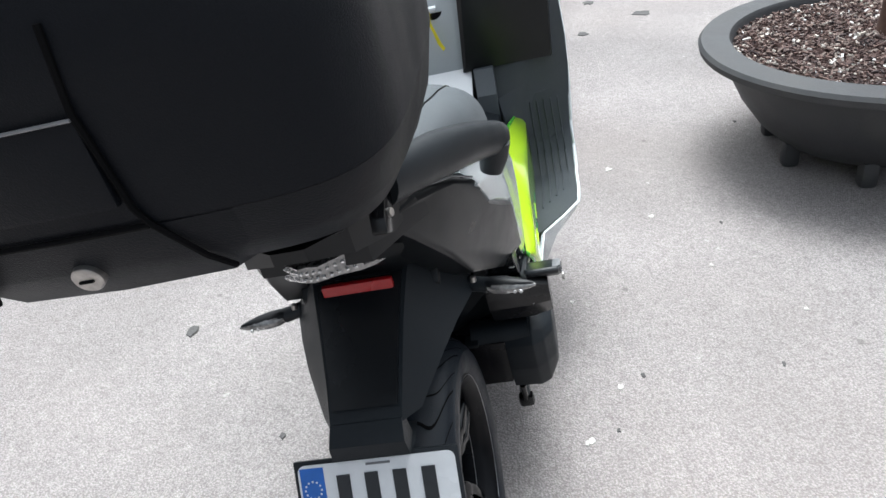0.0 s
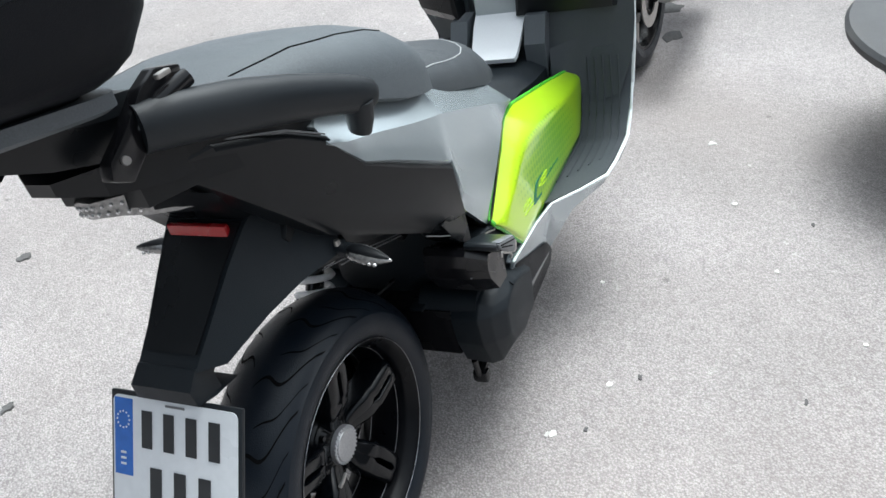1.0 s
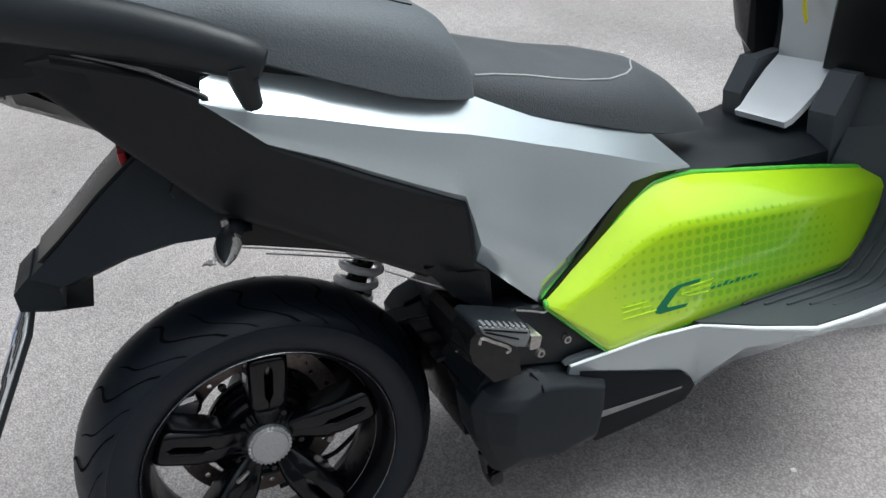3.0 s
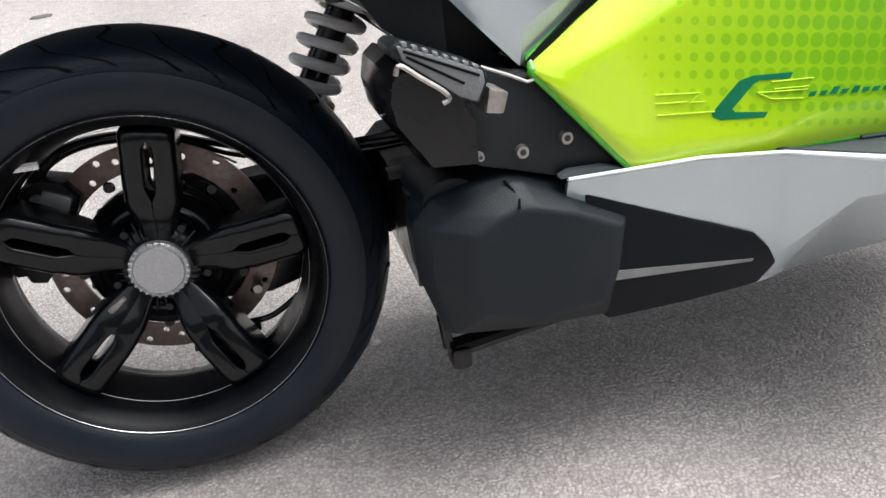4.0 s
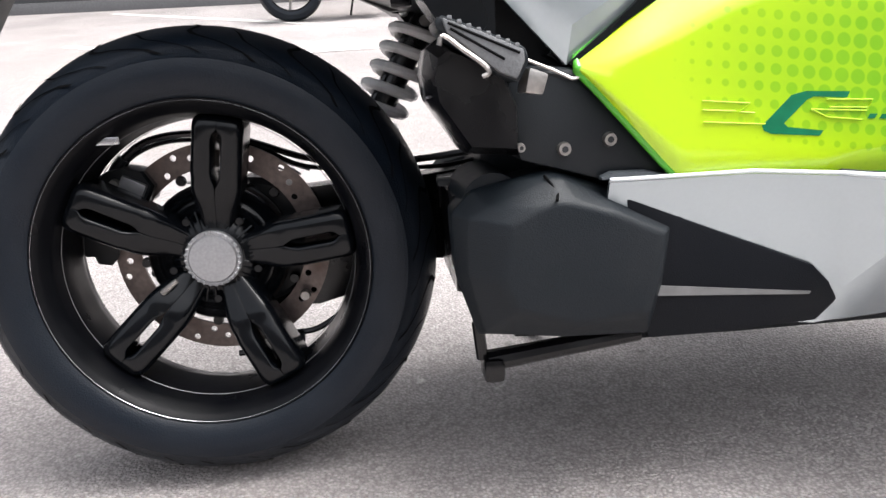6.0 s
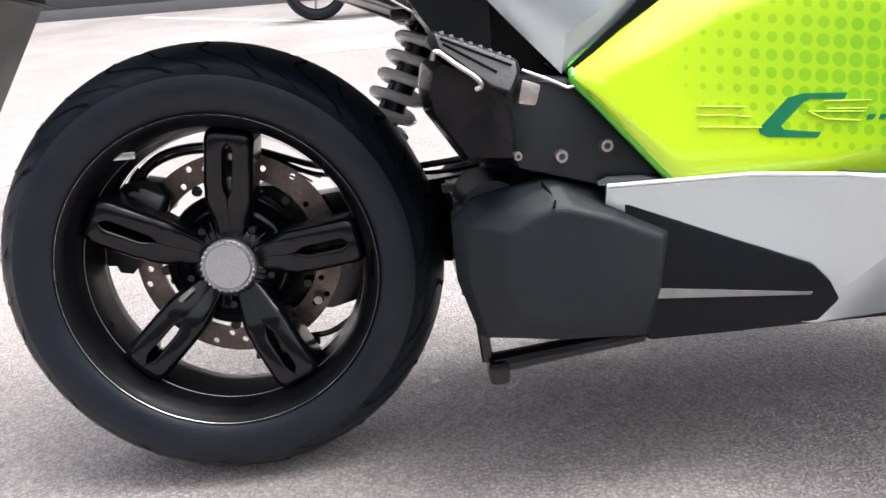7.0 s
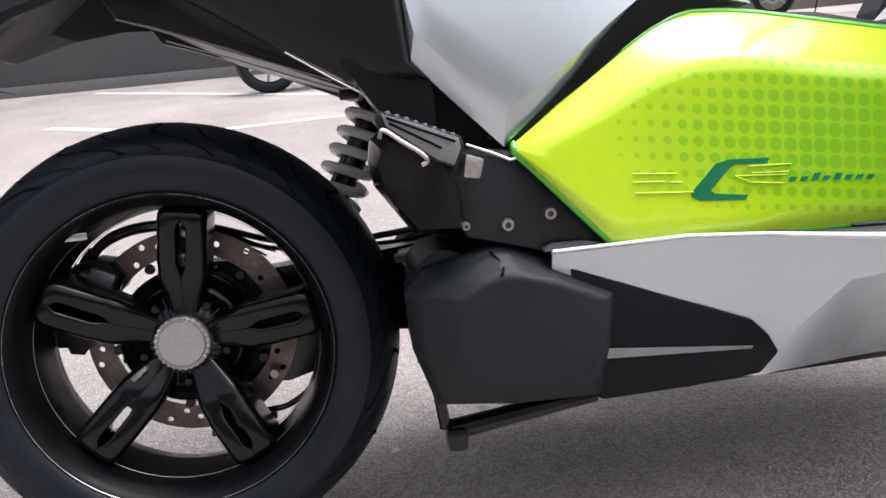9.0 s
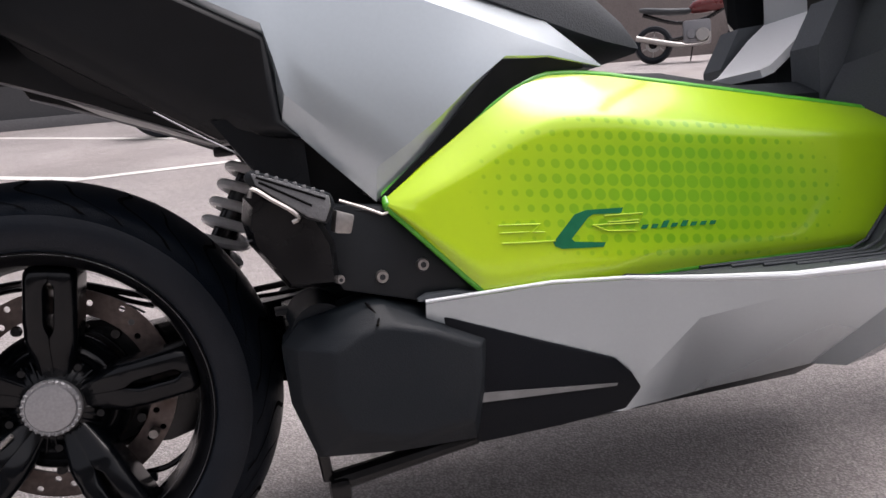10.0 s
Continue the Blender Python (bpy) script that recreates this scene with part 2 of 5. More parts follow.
# ---- shape helpers ----
def mesh_object(name, bm, mat, smooth=32, recalc=True):
    if recalc:
        bmesh.ops.recalc_face_normals(bm, faces=bm.faces)
    me = bpy.data.meshes.new(name)
    bm.to_mesh(me)
    bm.free()
    me.materials.append(mat)
    if smooth:
        me.polygons.foreach_set("use_smooth", [True] * len(me.polygons))
        me.set_sharp_from_angle(angle=radians(smooth))
    return new(name, me)


def part(name, bm, mat, parent, label="", smooth=32, recalc=True):
    ob = mesh_object(name, bm, mat, smooth, recalc)
    ob.parent = parent
    return tagged(ob, label)


def empty(name):
    ob = new(name)
    ob.empty_display_size = 0.1
    return ob


def add_loft(bm, rings, cap=True):
    """Skin closed rings of equal count."""
    vs = [[bm.verts.new(p) for p in r] for r in rings]
    k = len(rings[0])
    for a, b in zip(vs, vs[1:]):
        for i in range(k):
            bm.faces.new((a[i], a[(i + 1) % k], b[(i + 1) % k], b[i]))
    if cap:
        bm.faces.new(vs[0])
        bm.faces.new(vs[-1])
    return bm


def loft(rings, cap=True):
    return add_loft(bmesh.new(), rings, cap)


def sheet(rows, thick=0.0):
    """A skin over open rows of points, thickened along its normals."""
    bm = bmesh.new()
    vs = [[bm.verts.new(p) for p in r] for r in rows]
    for a, b in zip(vs, vs[1:]):
        for i in range(len(a) - 1):
            bm.faces.new((a[i], a[i + 1], b[i + 1], b[i]))
    bmesh.ops.recalc_face_normals(bm, faces=bm.faces)
    if thick:
        bmesh.ops.solidify(bm, geom=list(bm.faces), thickness=thick)
    return bm


def mirrored(pts):
    return [(x, -y, z) for x, y, z in pts]


def shell(outline, depth=0.02, inset=0.012, proud=0.006, bow=0.0):
    """A body panel: outline in 3D, its border rounded and its face proud to the outside (away from y = 0)."""
    s = -1 if sum(p[1] for p in outline) < 0 else 1
    n = len(outline)

    def inner(k, out):
        ring = []
        for i, p in enumerate(outline):
            a, b = Vector(outline[i - 1]), Vector(outline[(i + 1) % n])
            q = Vector(p)
            e1, e2 = (q - a), (b - q)
            e1.y = e2.y = 0
            e1.normalize(), e2.normalize()
            n1, n2 = Vector((-e1.z, 0, e1.x)), Vector((-e2.z, 0, e2.x))
            nn = n1 + n2
            if nn.length < 1e-4:
                nn = n1
            nn = nn.normalized() / max(0.45, nn.normalized().dot(n1))
            ring.append((q.x + area_sign * nn.x * k, q.y + s * out, q.z + area_sign * nn.z * k))
        return ring
    area = sum(outline[i - 1][0] * outline[i][2] - outline[i][0] * outline[i - 1][2] for i in range(n))
    area_sign = 1 if area > 0 else -1
    back = [(x, y - s * depth, z) for x, y, z in outline]
    return loft([back, outline, inner(inset * 0.4, proud * 0.7), inner(inset, proud)])


def plate_xz(outline, y0, y1, bevel=0.0, seg=2):
    bm = loft([[(x, y0, z) for x, z in outline], [(x, y1, z) for x, z in outline]])
    bmesh.ops.recalc_face_normals(bm, faces=bm.faces)
    if bevel:
        bmesh.ops.bevel(bm, geom=list(bm.edges), offset=bevel, segments=seg, affect="EDGES", profile=0.6)
    return bm


def box(c, size, bevel=0.004, m=None, seg=2):
    bm = bmesh.new()
    bmesh.ops.create_cube(bm, size=1.0, matrix=(m or Matrix()) @ Matrix.Translation(c) @ Matrix.Diagonal((*size, 1)))
    if bevel:
        bmesh.ops.bevel(bm, geom=list(bm.edges), offset=bevel, segments=seg, affect="EDGES", profile=0.6)
    return bm


def join(*bms):
    out = bms[0]
    for b in bms[1:]:
        me = bpy.data.meshes.new("tmp")
        b.to_mesh(me)
        b.free()
        out.from_mesh(me)
        bpy.data.meshes.remove(me)
    return out


def tube(points, radius, seg=12, flat=1.0, cap=True):
    """A round bar along points; radius may be a list; flat squeezes it sideways."""
    pts = [Vector(p) for p in points]
    rad = radius if isinstance(radius, (list, tuple)) else [radius] * len(pts)
    rings = []
    side = None
    for i, p in enumerate(pts):
        d = (pts[min(i + 1, len(pts) - 1)] - pts[max(i - 1, 0)]).normalized()
        up = Vector((0, 0, 1)) if abs(d.z) < 0.9 else Vector((0, 1, 0))
        s = d.cross(up).normalized()
        if side is not None and s.dot(side) < 0:
            s = -s
        side = s
        u = s.cross(d).normalized()
        rings.append([tuple(p + rad[i] * (math.cos(a) * s * flat + math.sin(a) * u)) for a in [2 * math.pi * k / seg for k in range(seg)]])
    return loft(rings, cap)


def curve_points(points, n=8):
    """Catmull-Rom through points."""
    p = [Vector(q) for q in points]
    p = [2 * p[0] - p[1]] + p + [2 * p[-1] - p[-2]]
    out = []
    for i in range(1, len(p) - 2):
        for k in range(n):
            t = k / n
            a, b, c, d = p[i - 1:i + 3]
            out.append(tuple(0.5 * (2 * b + (c - a) * t + (2 * a - 5 * b + 4 * c - d) * t * t + (3 * b - a - 3 * c + d) * t ** 3)))
    out.append(tuple(p[-2]))
    return out


def revolve_y(profile, seg=72, closed=False):
    """Turn (y, r) pairs round the y axis."""
    bm = bmesh.new()
    rings = [[bm.verts.new((r * math.sin(a), y, r * math.cos(a))) for y, r in profile] for a in [2 * math.pi * k / seg for k in range(seg)]]
    k = len(profile)
    for i in range(seg):
        a, b = rings[i], rings[(i + 1) % seg]
        for j in range(k if closed else k - 1):
            bm.faces.new((a[j], a[(j + 1) % k], b[(j + 1) % k], b[j]))
    if not closed:
        for j in (0, k - 1):
            if profile[j][1] < 1e-6:
                bmesh.ops.remove_doubles(bm, verts=[r[j] for r in rings], dist=1e-6)
    return bm


def bolt(center, r=0.006, h=0.005, normal=(0, -1, 0)):
    bm = bmesh.new()
    q = Vector((0, 0, 1)).rotation_difference(Vector(normal)).to_matrix().to_4x4()
    bmesh.ops.create_cone(bm, cap_ends=True, segments=12, radius1=r, radius2=r * 0.8, depth=h, matrix=Matrix.Translation(center) @ q)
    return bm

# ---- setting ----
def ground_z(y):
    """Level beside the scooter, rising gently across the street behind it."""
    k = min(max((y - 0.3) / 0.8, 0.0), 1.0)
    return 0.098 * k * (min(y, 11.0) - 0.5) if y > 0.3 else 0.0


def build_ground():
    xs = [-300, -80, -30, -12, -6, -3, -1, 0, 1, 2, 3, 5, 8, 14, 30, 80, 300]
    ys = [-300, -80, -30, -12, -6, -3, -1, 0, 0.3, 0.4, 0.5, 0.6, 0.7, 0.8, 0.9, 1.0, 1.1, 1.5, 2, 3, 5, 7, 9, 11, 14, 30, 80, 300]
    bm = sheet([[(x, y, ground_z(y)) for x in xs] for y in ys])
    ob = mesh_object("ground", bm, asphalt, smooth=60)
    tagged(ob, "pale worn grey asphalt with speckled stones and small stains", "ground", kind="structure")


build_ground()


def build_wall():
    # tall beyond view: the unseen upper part is added to block low sky
    bm = box((-11, 8.6, 4.6), (31, 0.3, 9.0), 0.01)
    ob = tagged(mesh_object("wall_far", bm, wall_paint), "dark grey painted wall across the street", "wall", kind="structure")
    k = box((-11, 8.42, 0.82), (31, 0.05, 0.16), 0.008)
    part("plinth", k, material("plinth_grey", (0.10, 0.10, 0.105), 0.7, bump=0.3), ob)


build_wall()


def build_end_wall():
    ob = mesh_object("wall_end", box((24, 17, 2.6), (40, 0.3, 4.4), 0.01), material("brown_grey_wall", (0.14, 0.12, 0.115), 0.8, bump=0.3, scale=30, dirt=(0.07, 0.06, 0.06), dirt_amount=0.5, dirt_scale=0.8))
    tagged(ob, "brownish grey wall at the end of the street", "wall", kind="structure")


build_end_wall()


def build_unseen_near_wall():
    """Unseen wall added on the near side to close the street and block low sky."""
    ob = mesh_object("wall_near", box((2, -8.2, 1.7), (60, 0.4, 3.4), 0.01), material("near_wall_grey", (0.20, 0.195, 0.19), 0.85, bump=0.3, scale=40, dirt=(0.12, 0.12, 0.12), dirt_amount=0.4, dirt_scale=1.0))
    tagged(ob, "unseen grey wall added along the near side to block low sky", "wall", kind="structure")


build_unseen_near_wall()


def road_line(a, b, width, label):
    (x0, y0), (x1, y1) = a, b
    d = Vector((x1 - x0, y1 - y0)).normalized()
    n = Vector((-d.y, d.x)) * width / 2
    k = 12
    rows = []
    for i in range(k + 1):
        x, y = x0 + (x1 - x0) * i / k, y0 + (y1 - y0) * i / k
        rows.append([(x + n.x, y + n.y, ground_z(y + n.y) + 0.004), (x - n.x, y - n.y, ground_z(y - n.y) + 0.004)])
    tagged(mesh_object("road_line", sheet(rows), line_paint), label, "road marking", "white road lines", kind="structure")


road_line((-2.6, 7.95), (0.1, 5.55), 0.10, "faded white parking line on the asphalt")
road_line((-0.95, 4.13), (0.6, 4.24), 0.10, "faded white parking line on the asphalt")
road_line((-2.1, 5.15), (-0.82, 4.16), 0.10, "faded white parking line on the asphalt")

# ---- the scooter: local frame, x ahead, y to its left, rear axle over the origin ----
R = 0.2865
LEAN = 5.19
scooter = empty("electric_scooter")
scooter.matrix_world = pose(0, 0, R, -LEAN) @ pose(0, 0, -R)
tagged(scooter, "lime green and silver-grey electric maxi scooter leaning on its stand", "scooter")


def both(name, outline, mat, label="", **kw):
    part(name, shell(outline, **kw), mat, scooter, label)
    part(name, shell(mirrored(outline), **kw), mat, scooter, label)


# rear wheel
def build_tyre(parent, width=1.0):
    prof = [(-0.068, 0.200), (-0.074, 0.210), (-0.079, 0.222), (-0.0795, 0.236), (-0.0765, 0.2455), (-0.0745, 0.2465), (-0.069, 0.2565), (-0.060, 0.2655), (-0.045, 0.2745), (-0.028, 0.2815), (-0.012, 0.2855), (0, 0.2865)]
    prof = prof + [(-y, r) for y, r in reversed(prof[:-1])]
    prof = [(y * width, r) for y, r in prof] + [(0.055 * width, 0.195), (-0.055 * width, 0.195)]
    return part("tyre", revolve_y(prof, 96, closed=True), rubber, parent, "worn black rubber tyre with slanted grooves", smooth=40)


def groove_strip(points, w, lift=0.0012):
    """A sipe: a thin dark strip laid over the tread along (angle, y) points."""
    def tread_r(y):
        y = abs(y)
        tab = [(0, 0.2865), (0.012, 0.2855), (0.028, 0.2815), (0.045, 0.2745), (0.060, 0.2655), (0.071, 0.2555), (0.078, 0.243)]
        for (a, ra), (b, rb) in zip(tab, tab[1:]):
            if y <= b:
                return ra + (rb - ra) * (y - a) / (b - a)
        return 0.243
    rows = []
    for i, (a, y) in enumerate(points):
        k = w * min(1.0, 0.35 + 2.2 * i / len(points))
        da = k / 0.28
        r = tread_r(y) + lift
        rows.append([(r * math.sin(a - da), y, r * math.cos(a - da)), (r * math.sin(a + da), y, r * math.cos(a + da))])
    return sheet(rows)


# near-black colour stands in for the shade inside grooves, seams and keyholes
groove_mat = material("groove_shade_rubber", (0.003, 0.003, 0.0035), 0.9, spec=0.1)


def build_rear_wheel():
    hub_mesh = revolve_y([(0.060, 0.0), (0.060, 0.062), (0.020, 0.066), (0.006, 0.060), (-0.004, 0.050), (-0.010, 0.040), (-0.012, 0.0)], 48)
    wheel = part("rear_wheel", hub_mesh, wheel_black, scooter, "gloss black five-spoke alloy rear wheel")
    wheel.location = (0, 0, R)
    build_tyre(wheel)
    for s in (1, -1):
        for i in range(30):
            a0 = 2 * math.pi * (i + (0.5 if s > 0 else 0)) / 30
            long = i % 2 == 0
            pts = []
            for k in range(15):
                u = k / 14
                y = s * ((0.006 if long else 0.026) + (0.068 if long else 0.048) * u)
                pts.append((a0 + 0.30 * u * u + (0.055 if long else 0.02) * math.sin(7.5 * u), y))
            part("tread_groove", groove_strip(pts, 0.0033 if long else 0.0019), groove_mat, wheel, smooth=0)
    lip = revolve_y([(-0.060, 0.203), (-0.068, 0.2035), (-0.0705, 0.2010), (-0.068, 0.1965), (-0.060, 0.192), (-0.052, 0.186), (-0.044, 0.1835), (0.02, 0.176), (0.050, 0.182), (0.066, 0.196), (0.066, 0.203), (0.03, 0.196), (-0.03, 0.196)], 96, closed=True)
    part("rim", lip, rim_black, wheel, "gloss black alloy rim with a bright lip")
    part("rim_line", revolve_y([(-0.0709, 0.1993), (-0.0712, 0.1990), (-0.0708, 0.1987), (-0.0704, 0.1990)], 128, closed=True), bright_edge, wheel, "thin bright edge of the rim")
    # spokes: two rounded bars with a through slot, joined at the hub and at their blunt outer end
    bm = bmesh.new()

    def bar_ring(r, x0, x1, y0, y1, r0, r1):
        """A bar's section at radius r: x0 to x1 wide, its face at y0 with corners rounded by r0 and r1."""
        ring = [(x0, y1, r)]
        for cx, k, a0 in ((x0 + r0, r0, 180), (x1 - r1, r1, 90)):
            for j in range(5):
                a = radians(a0 - 22.5 * j)
                ring.append((cx + k * math.cos(a), y0 + k - k * math.sin(a), r))
        return ring + [(x1, y1, r)]
    for s in (-1, 1):
        rings = []
        for r, g, w, y0, y1 in ((0.034, 0.0, 0.0170, -0.009, 0.020), (0.050, 0.0, 0.0215, -0.014, 0.018), (0.064, 0.0, 0.0262, -0.0225, 0.012), (0.078, 0.0, 0.0295, -0.0305, 0.011), (0.086, 0.0005, 0.0305, -0.0335, 0.010), (0.092, 0.0006, 0.0310, -0.0350, 0.011),
                                (0.102, 0.0034, 0.0312, -0.0362, 0.012), (0.110, 0.0050, 0.0312, -0.0410, 0.014), (0.152, 0.0054, 0.0312, -0.0445, 0.014), (0.158, 0.0042, 0.0312, -0.0450, 0.014), (0.164, 0.0005, 0.0312, -0.0452, 0.014), (0.172, 0.0, 0.0305, -0.0450, 0.014), (0.177, 0.0, 0.0285, -0.0425, 0.012), (0.1805, 0.0, 0.0240, -0.0370, 0.010), (0.1825, 0.0, 0.0170, -0.0300, 0.0)):
            k = min(0.0125, w * 0.42)
            x0, x1 = (g, w) if s > 0 else (-w, -g)
            inner = 0.0006 if g < 0.002 else 0.0045
            rings.append(bar_ring(r, x0, x1, y0, y1, inner if s > 0 else k, k if s > 0 else inner))
        add_loft(bm, rings)
    spoke = part("spoke", bm, wheel_black, wheel, smooth=50)
    spoke.rotation_euler.y = radians(10)
    for i in range(1, 5):
        o = new("spoke", spoke.data)
        o.parent = wheel
        o.rotation_euler.y = radians(10 + 72 * i)
    part("rim_line", revolve_y([(-0.0300, 0.1800), (-0.0306, 0.1797), (-0.0300, 0.1792), (-0.0294, 0.1797)], 96, closed=True), bike_grey, wheel, "dull inner edge of the rim")
    part("rim_line", revolve_y([(0.0300, 0.1762), (0.0290, 0.1758), (0.0300, 0.1752), (0.0310, 0.1758)], 96, closed=True), bike_grey, wheel, "dull far edge of the rim")
    cap = revolve_y([(-0.010, 0.0355), (-0.019, 0.0355), (-0.021, 0.0335), (-0.0205, 0.031), (-0.0235, 0.029), (-0.0245, 0.02), (-0.025, 0.0)], 48)
    part("hub_cap", cap, alloy, wheel, "scuffed grey alloy hub cap with a notched ring")
    for i in range(28):
        a = 2 * math.pi * i / 28
        part("cap_notch", box((0, -0.0195, 0.0333), (0.0034, 0.006, 0.005), 0.0008, Matrix.Rotation(a, 4, "Y"), seg=1), alloy, wheel) if i == 0 else None
    first = [o for o in wheel.children if o.name.startswith("cap_notch")][0]
    for i in range(1, 28):
        o = new("cap_notch", first.data)
        o.parent = wheel
        o.rotation_euler.y = 2 * math.pi * i / 28
    # drilled brake disc on the far side
    bm = bmesh.new()
    seg, r0, r1 = 40, 0.110, 0.1430
    for i in range(seg):
        a0, a1 = 2 * math.pi * i / seg, 2 * math.pi * (i + 1) / seg
        am, rm = (a0 + a1) / 2, (r0 + r1) / 2
        rh = (0.1185, 0.1345, 0.1265)[i % 3]
        border = [(r0, a0), (r0, am), (r0, a1), (rm, a1), (r1, a1), (r1, am), (r1, a0), (rm, a0)]
        hole = [(rh - .0032, am - .0032 / rh), (rh - .0045, am), (rh - .0032, am + .0032 / rh), (rh, am + .0045 / rh), (rh + .0032, am + .0032 / rh), (rh + .0045, am), (rh + .0032, am - .0032 / rh), (rh, am - .0045 / rh)]
        if i % 4 == 3:
            hole = [(rm + (r - rm) * .001, am + (a - am) * .001) for r, a in hole]
        rings = []
        for y in (.050, .055):
            rings.append([[bm.verts.new((r * math.sin(a), y, r * math.cos(a))) for r, a in q] for q in (border, hole)])
        for k in range(8):
            k2 = (k + 1) % 8
            for bo, ho in rings:
                bm.faces.new((bo[k], bo[k2], ho[k2], ho[k]))
            bm.faces.new((rings[0][1][k], rings[0][1][k2], rings[1][1][k2], rings[1][1][k]))
            if k in (0, 1, 4, 5):
                bm.faces.new((rings[0][0][k], rings[0][0][k2], rings[1][0][k2], rings[1][0][k]))
    bmesh.ops.remove_doubles(bm, verts=bm.verts, dist=1e-5)
    part("brake_disc", bm, disc_steel, wheel, "drilled steel brake disc with rust tint", smooth=0)
    part("disc_carrier", revolve_y([(0.048, 0.060), (0.044, 0.080), (0.047, 0.092), (0.056, 0.092), (0.06, 0.060)], 48, closed=True), wheel_black, wheel)
    for i in range(10):
        a = 2 * math.pi * (i + 0.3) / 10
        part("disc_rivet", bolt((0.1035 * math.sin(a), 0.045, 0.1035 * math.cos(a)), 0.0075, 0.006), wheel_black, wheel)
    part("hub_ring", revolve_y([(0.012, 0.060), (0.008, 0.066), (0.012, 0.069), (0.014, 0.074), (0.010, 0.077), (0.014, 0.080), (0.020, 0.086), (0.017, 0.089), (0.024, 0.093), (0.032, 0.093), (0.032, 0.060)], 64, closed=True), wheel_black, wheel, "stepped black hub ring")
    for i in range(30):
        a = 2 * math.pi * (i + 0.5) / 30
        if abs((math.degrees(a) - 10 + 36) % 72 - 36) < 16:
            continue
        part("hub_fin", tube([(0.038 * math.sin(a), -0.011, 0.038 * math.cos(a)), (0.062 * math.sin(a), -0.003, 0.062 * math.cos(a))], 0.0014, 6), wheel_black, wheel)
    for i in range(5):
        a = radians(39 + 72 * i)
        part("hub_bolt", bolt((0.056 * math.sin(a), -0.004, 0.056 * math.cos(a)), 0.006, 0.008), wheel_black, wheel)
    part("valve", tube([(-0.176, -0.030, -0.026), (-0.165, -0.034, -0.025), (-0.150, -0.036, -0.024)], [0.004, 0.0038, 0.003], 8), steel, wheel, "small metal tyre valve")
    part("balance_weight", box((-0.102, -0.052, 0.157), (0.040, 0.004, 0.009), 0.001, None), bright_edge, wheel)
    w = wheel.children[-1]
    w.data.transform(Matrix.Translation((-0.102, -0.052, 0.157)) @ Matrix.Rotation(radians(-33), 4, "Y") @ Matrix.Translation((0.102, 0.052, -0.157)))
    return wheel


rear_wheel = build_rear_wheel()

# brake caliper with its hoses, behind the wheel
outline = [(-.088, .398), (-.112, .404), (-.135, .400), (-.158, .386), (-.180, .360), (-.188, .330), (-.183, .300), (-.178, .290), (-.166, .289), (-.163, .279), (-.148, .276), (-.138, .286), (-.130, .320), (-.105, .345), (-.085, .358), (-.076, .378)]
cal = part("brake_caliper", loft([[(x + d * (x > -.13) - d * (x <= -.13), y, z) for x, z in outline] for y, d in ((.034, -.004), (.038, 0), (.082, 0), (.086, -.004))]), tail_black, scooter, "black brake caliper over the disc", smooth=30)
part("caliper_bridge", box((-.104, .034, .376), (.034, .012, .026), .004, Matrix.Translation((-.104, .034, .376)) @ Matrix.Rotation(radians(28), 4, "Y") @ Matrix.Translation((.104, -.034, -.376))), bike_grey, cal, "grey cast bridge")
part("caliper_pin", bolt((-.124, .030, .384), .007, .010), steel, cal)
part("caliper_bolt", bolt((-.055, .030, .350), .0105, .010), wheel_black, cal)
part("caliper_bolt", bolt((-.055, .026, .350), .0055, .008), steel, cal)
for x, z in ((-.020, .366), (.040, .372), (-.088, .262), (.104, .214)):
    part("carrier_bolt", bolt((x, .034, z), .0075, .010), steel if z < .25 else wheel_black, cal)
part("brake_hose", tube(curve_points([(-.142, .058, .374), (-.128, .055, .402), (-.085, .055, .434), (-.025, .060, .441), (.04, .066, .428), (.12, .075, .398), (.20, .070, .384), (.28, .04, .390), (.36, 0.0, .402)]), .0046, 8), gloss_black, scooter)
part("hose_sleeve", tube([(-.133, .0555, .394), (-.126, .055, .404), (-.116, .055, .414)], .0070, 10), plastic, scooter)
part("sensor_cable", tube(curve_points([(-.128, .065, .388), (-.105, .060, .416), (-.06, .060, .432), (0.0, .065, .430), (.06, .070, .414), (.13, .075, .384), (.28, .060, .376), (.36, .02, .388)]), .0032, 8), gloss_black, scooter)
part("sensor_cable", tube(curve_points([(.000, .062, .128), (.035, .062, .130), (.075, .062, .150), (.112, .062, .155), (.150, .062, .176), (.205, .062, .215)]), .0045, 8), gloss_black, scooter, "black cable under the swingarm")
part("cable_holder", box((.080, .064, .146), (.030, .012, .018), .003), plastic, scooter)
for pts in [[(.048, .09, .405), (.083, .09, .394), (.122, .09, .379)], [(.051, .09, .398), (.085, .09, .382), (.112, .09, .358)], [(.059, .09, .402), (.09, .09, .387), (.109, .09, .374)]]:
    part("wheel_cable", tube(curve_points(pts, 3), .0016, 6), bike_grey, scooter, "thin grey cable behind the wheel")
part("gear_housing", tube([(.042, .058, .290), (.042, .064, .290), (.042, .120, .290)], [.080, .088, .088], 36), tail_black, scooter, "round black gear housing behind the disc", smooth=30)
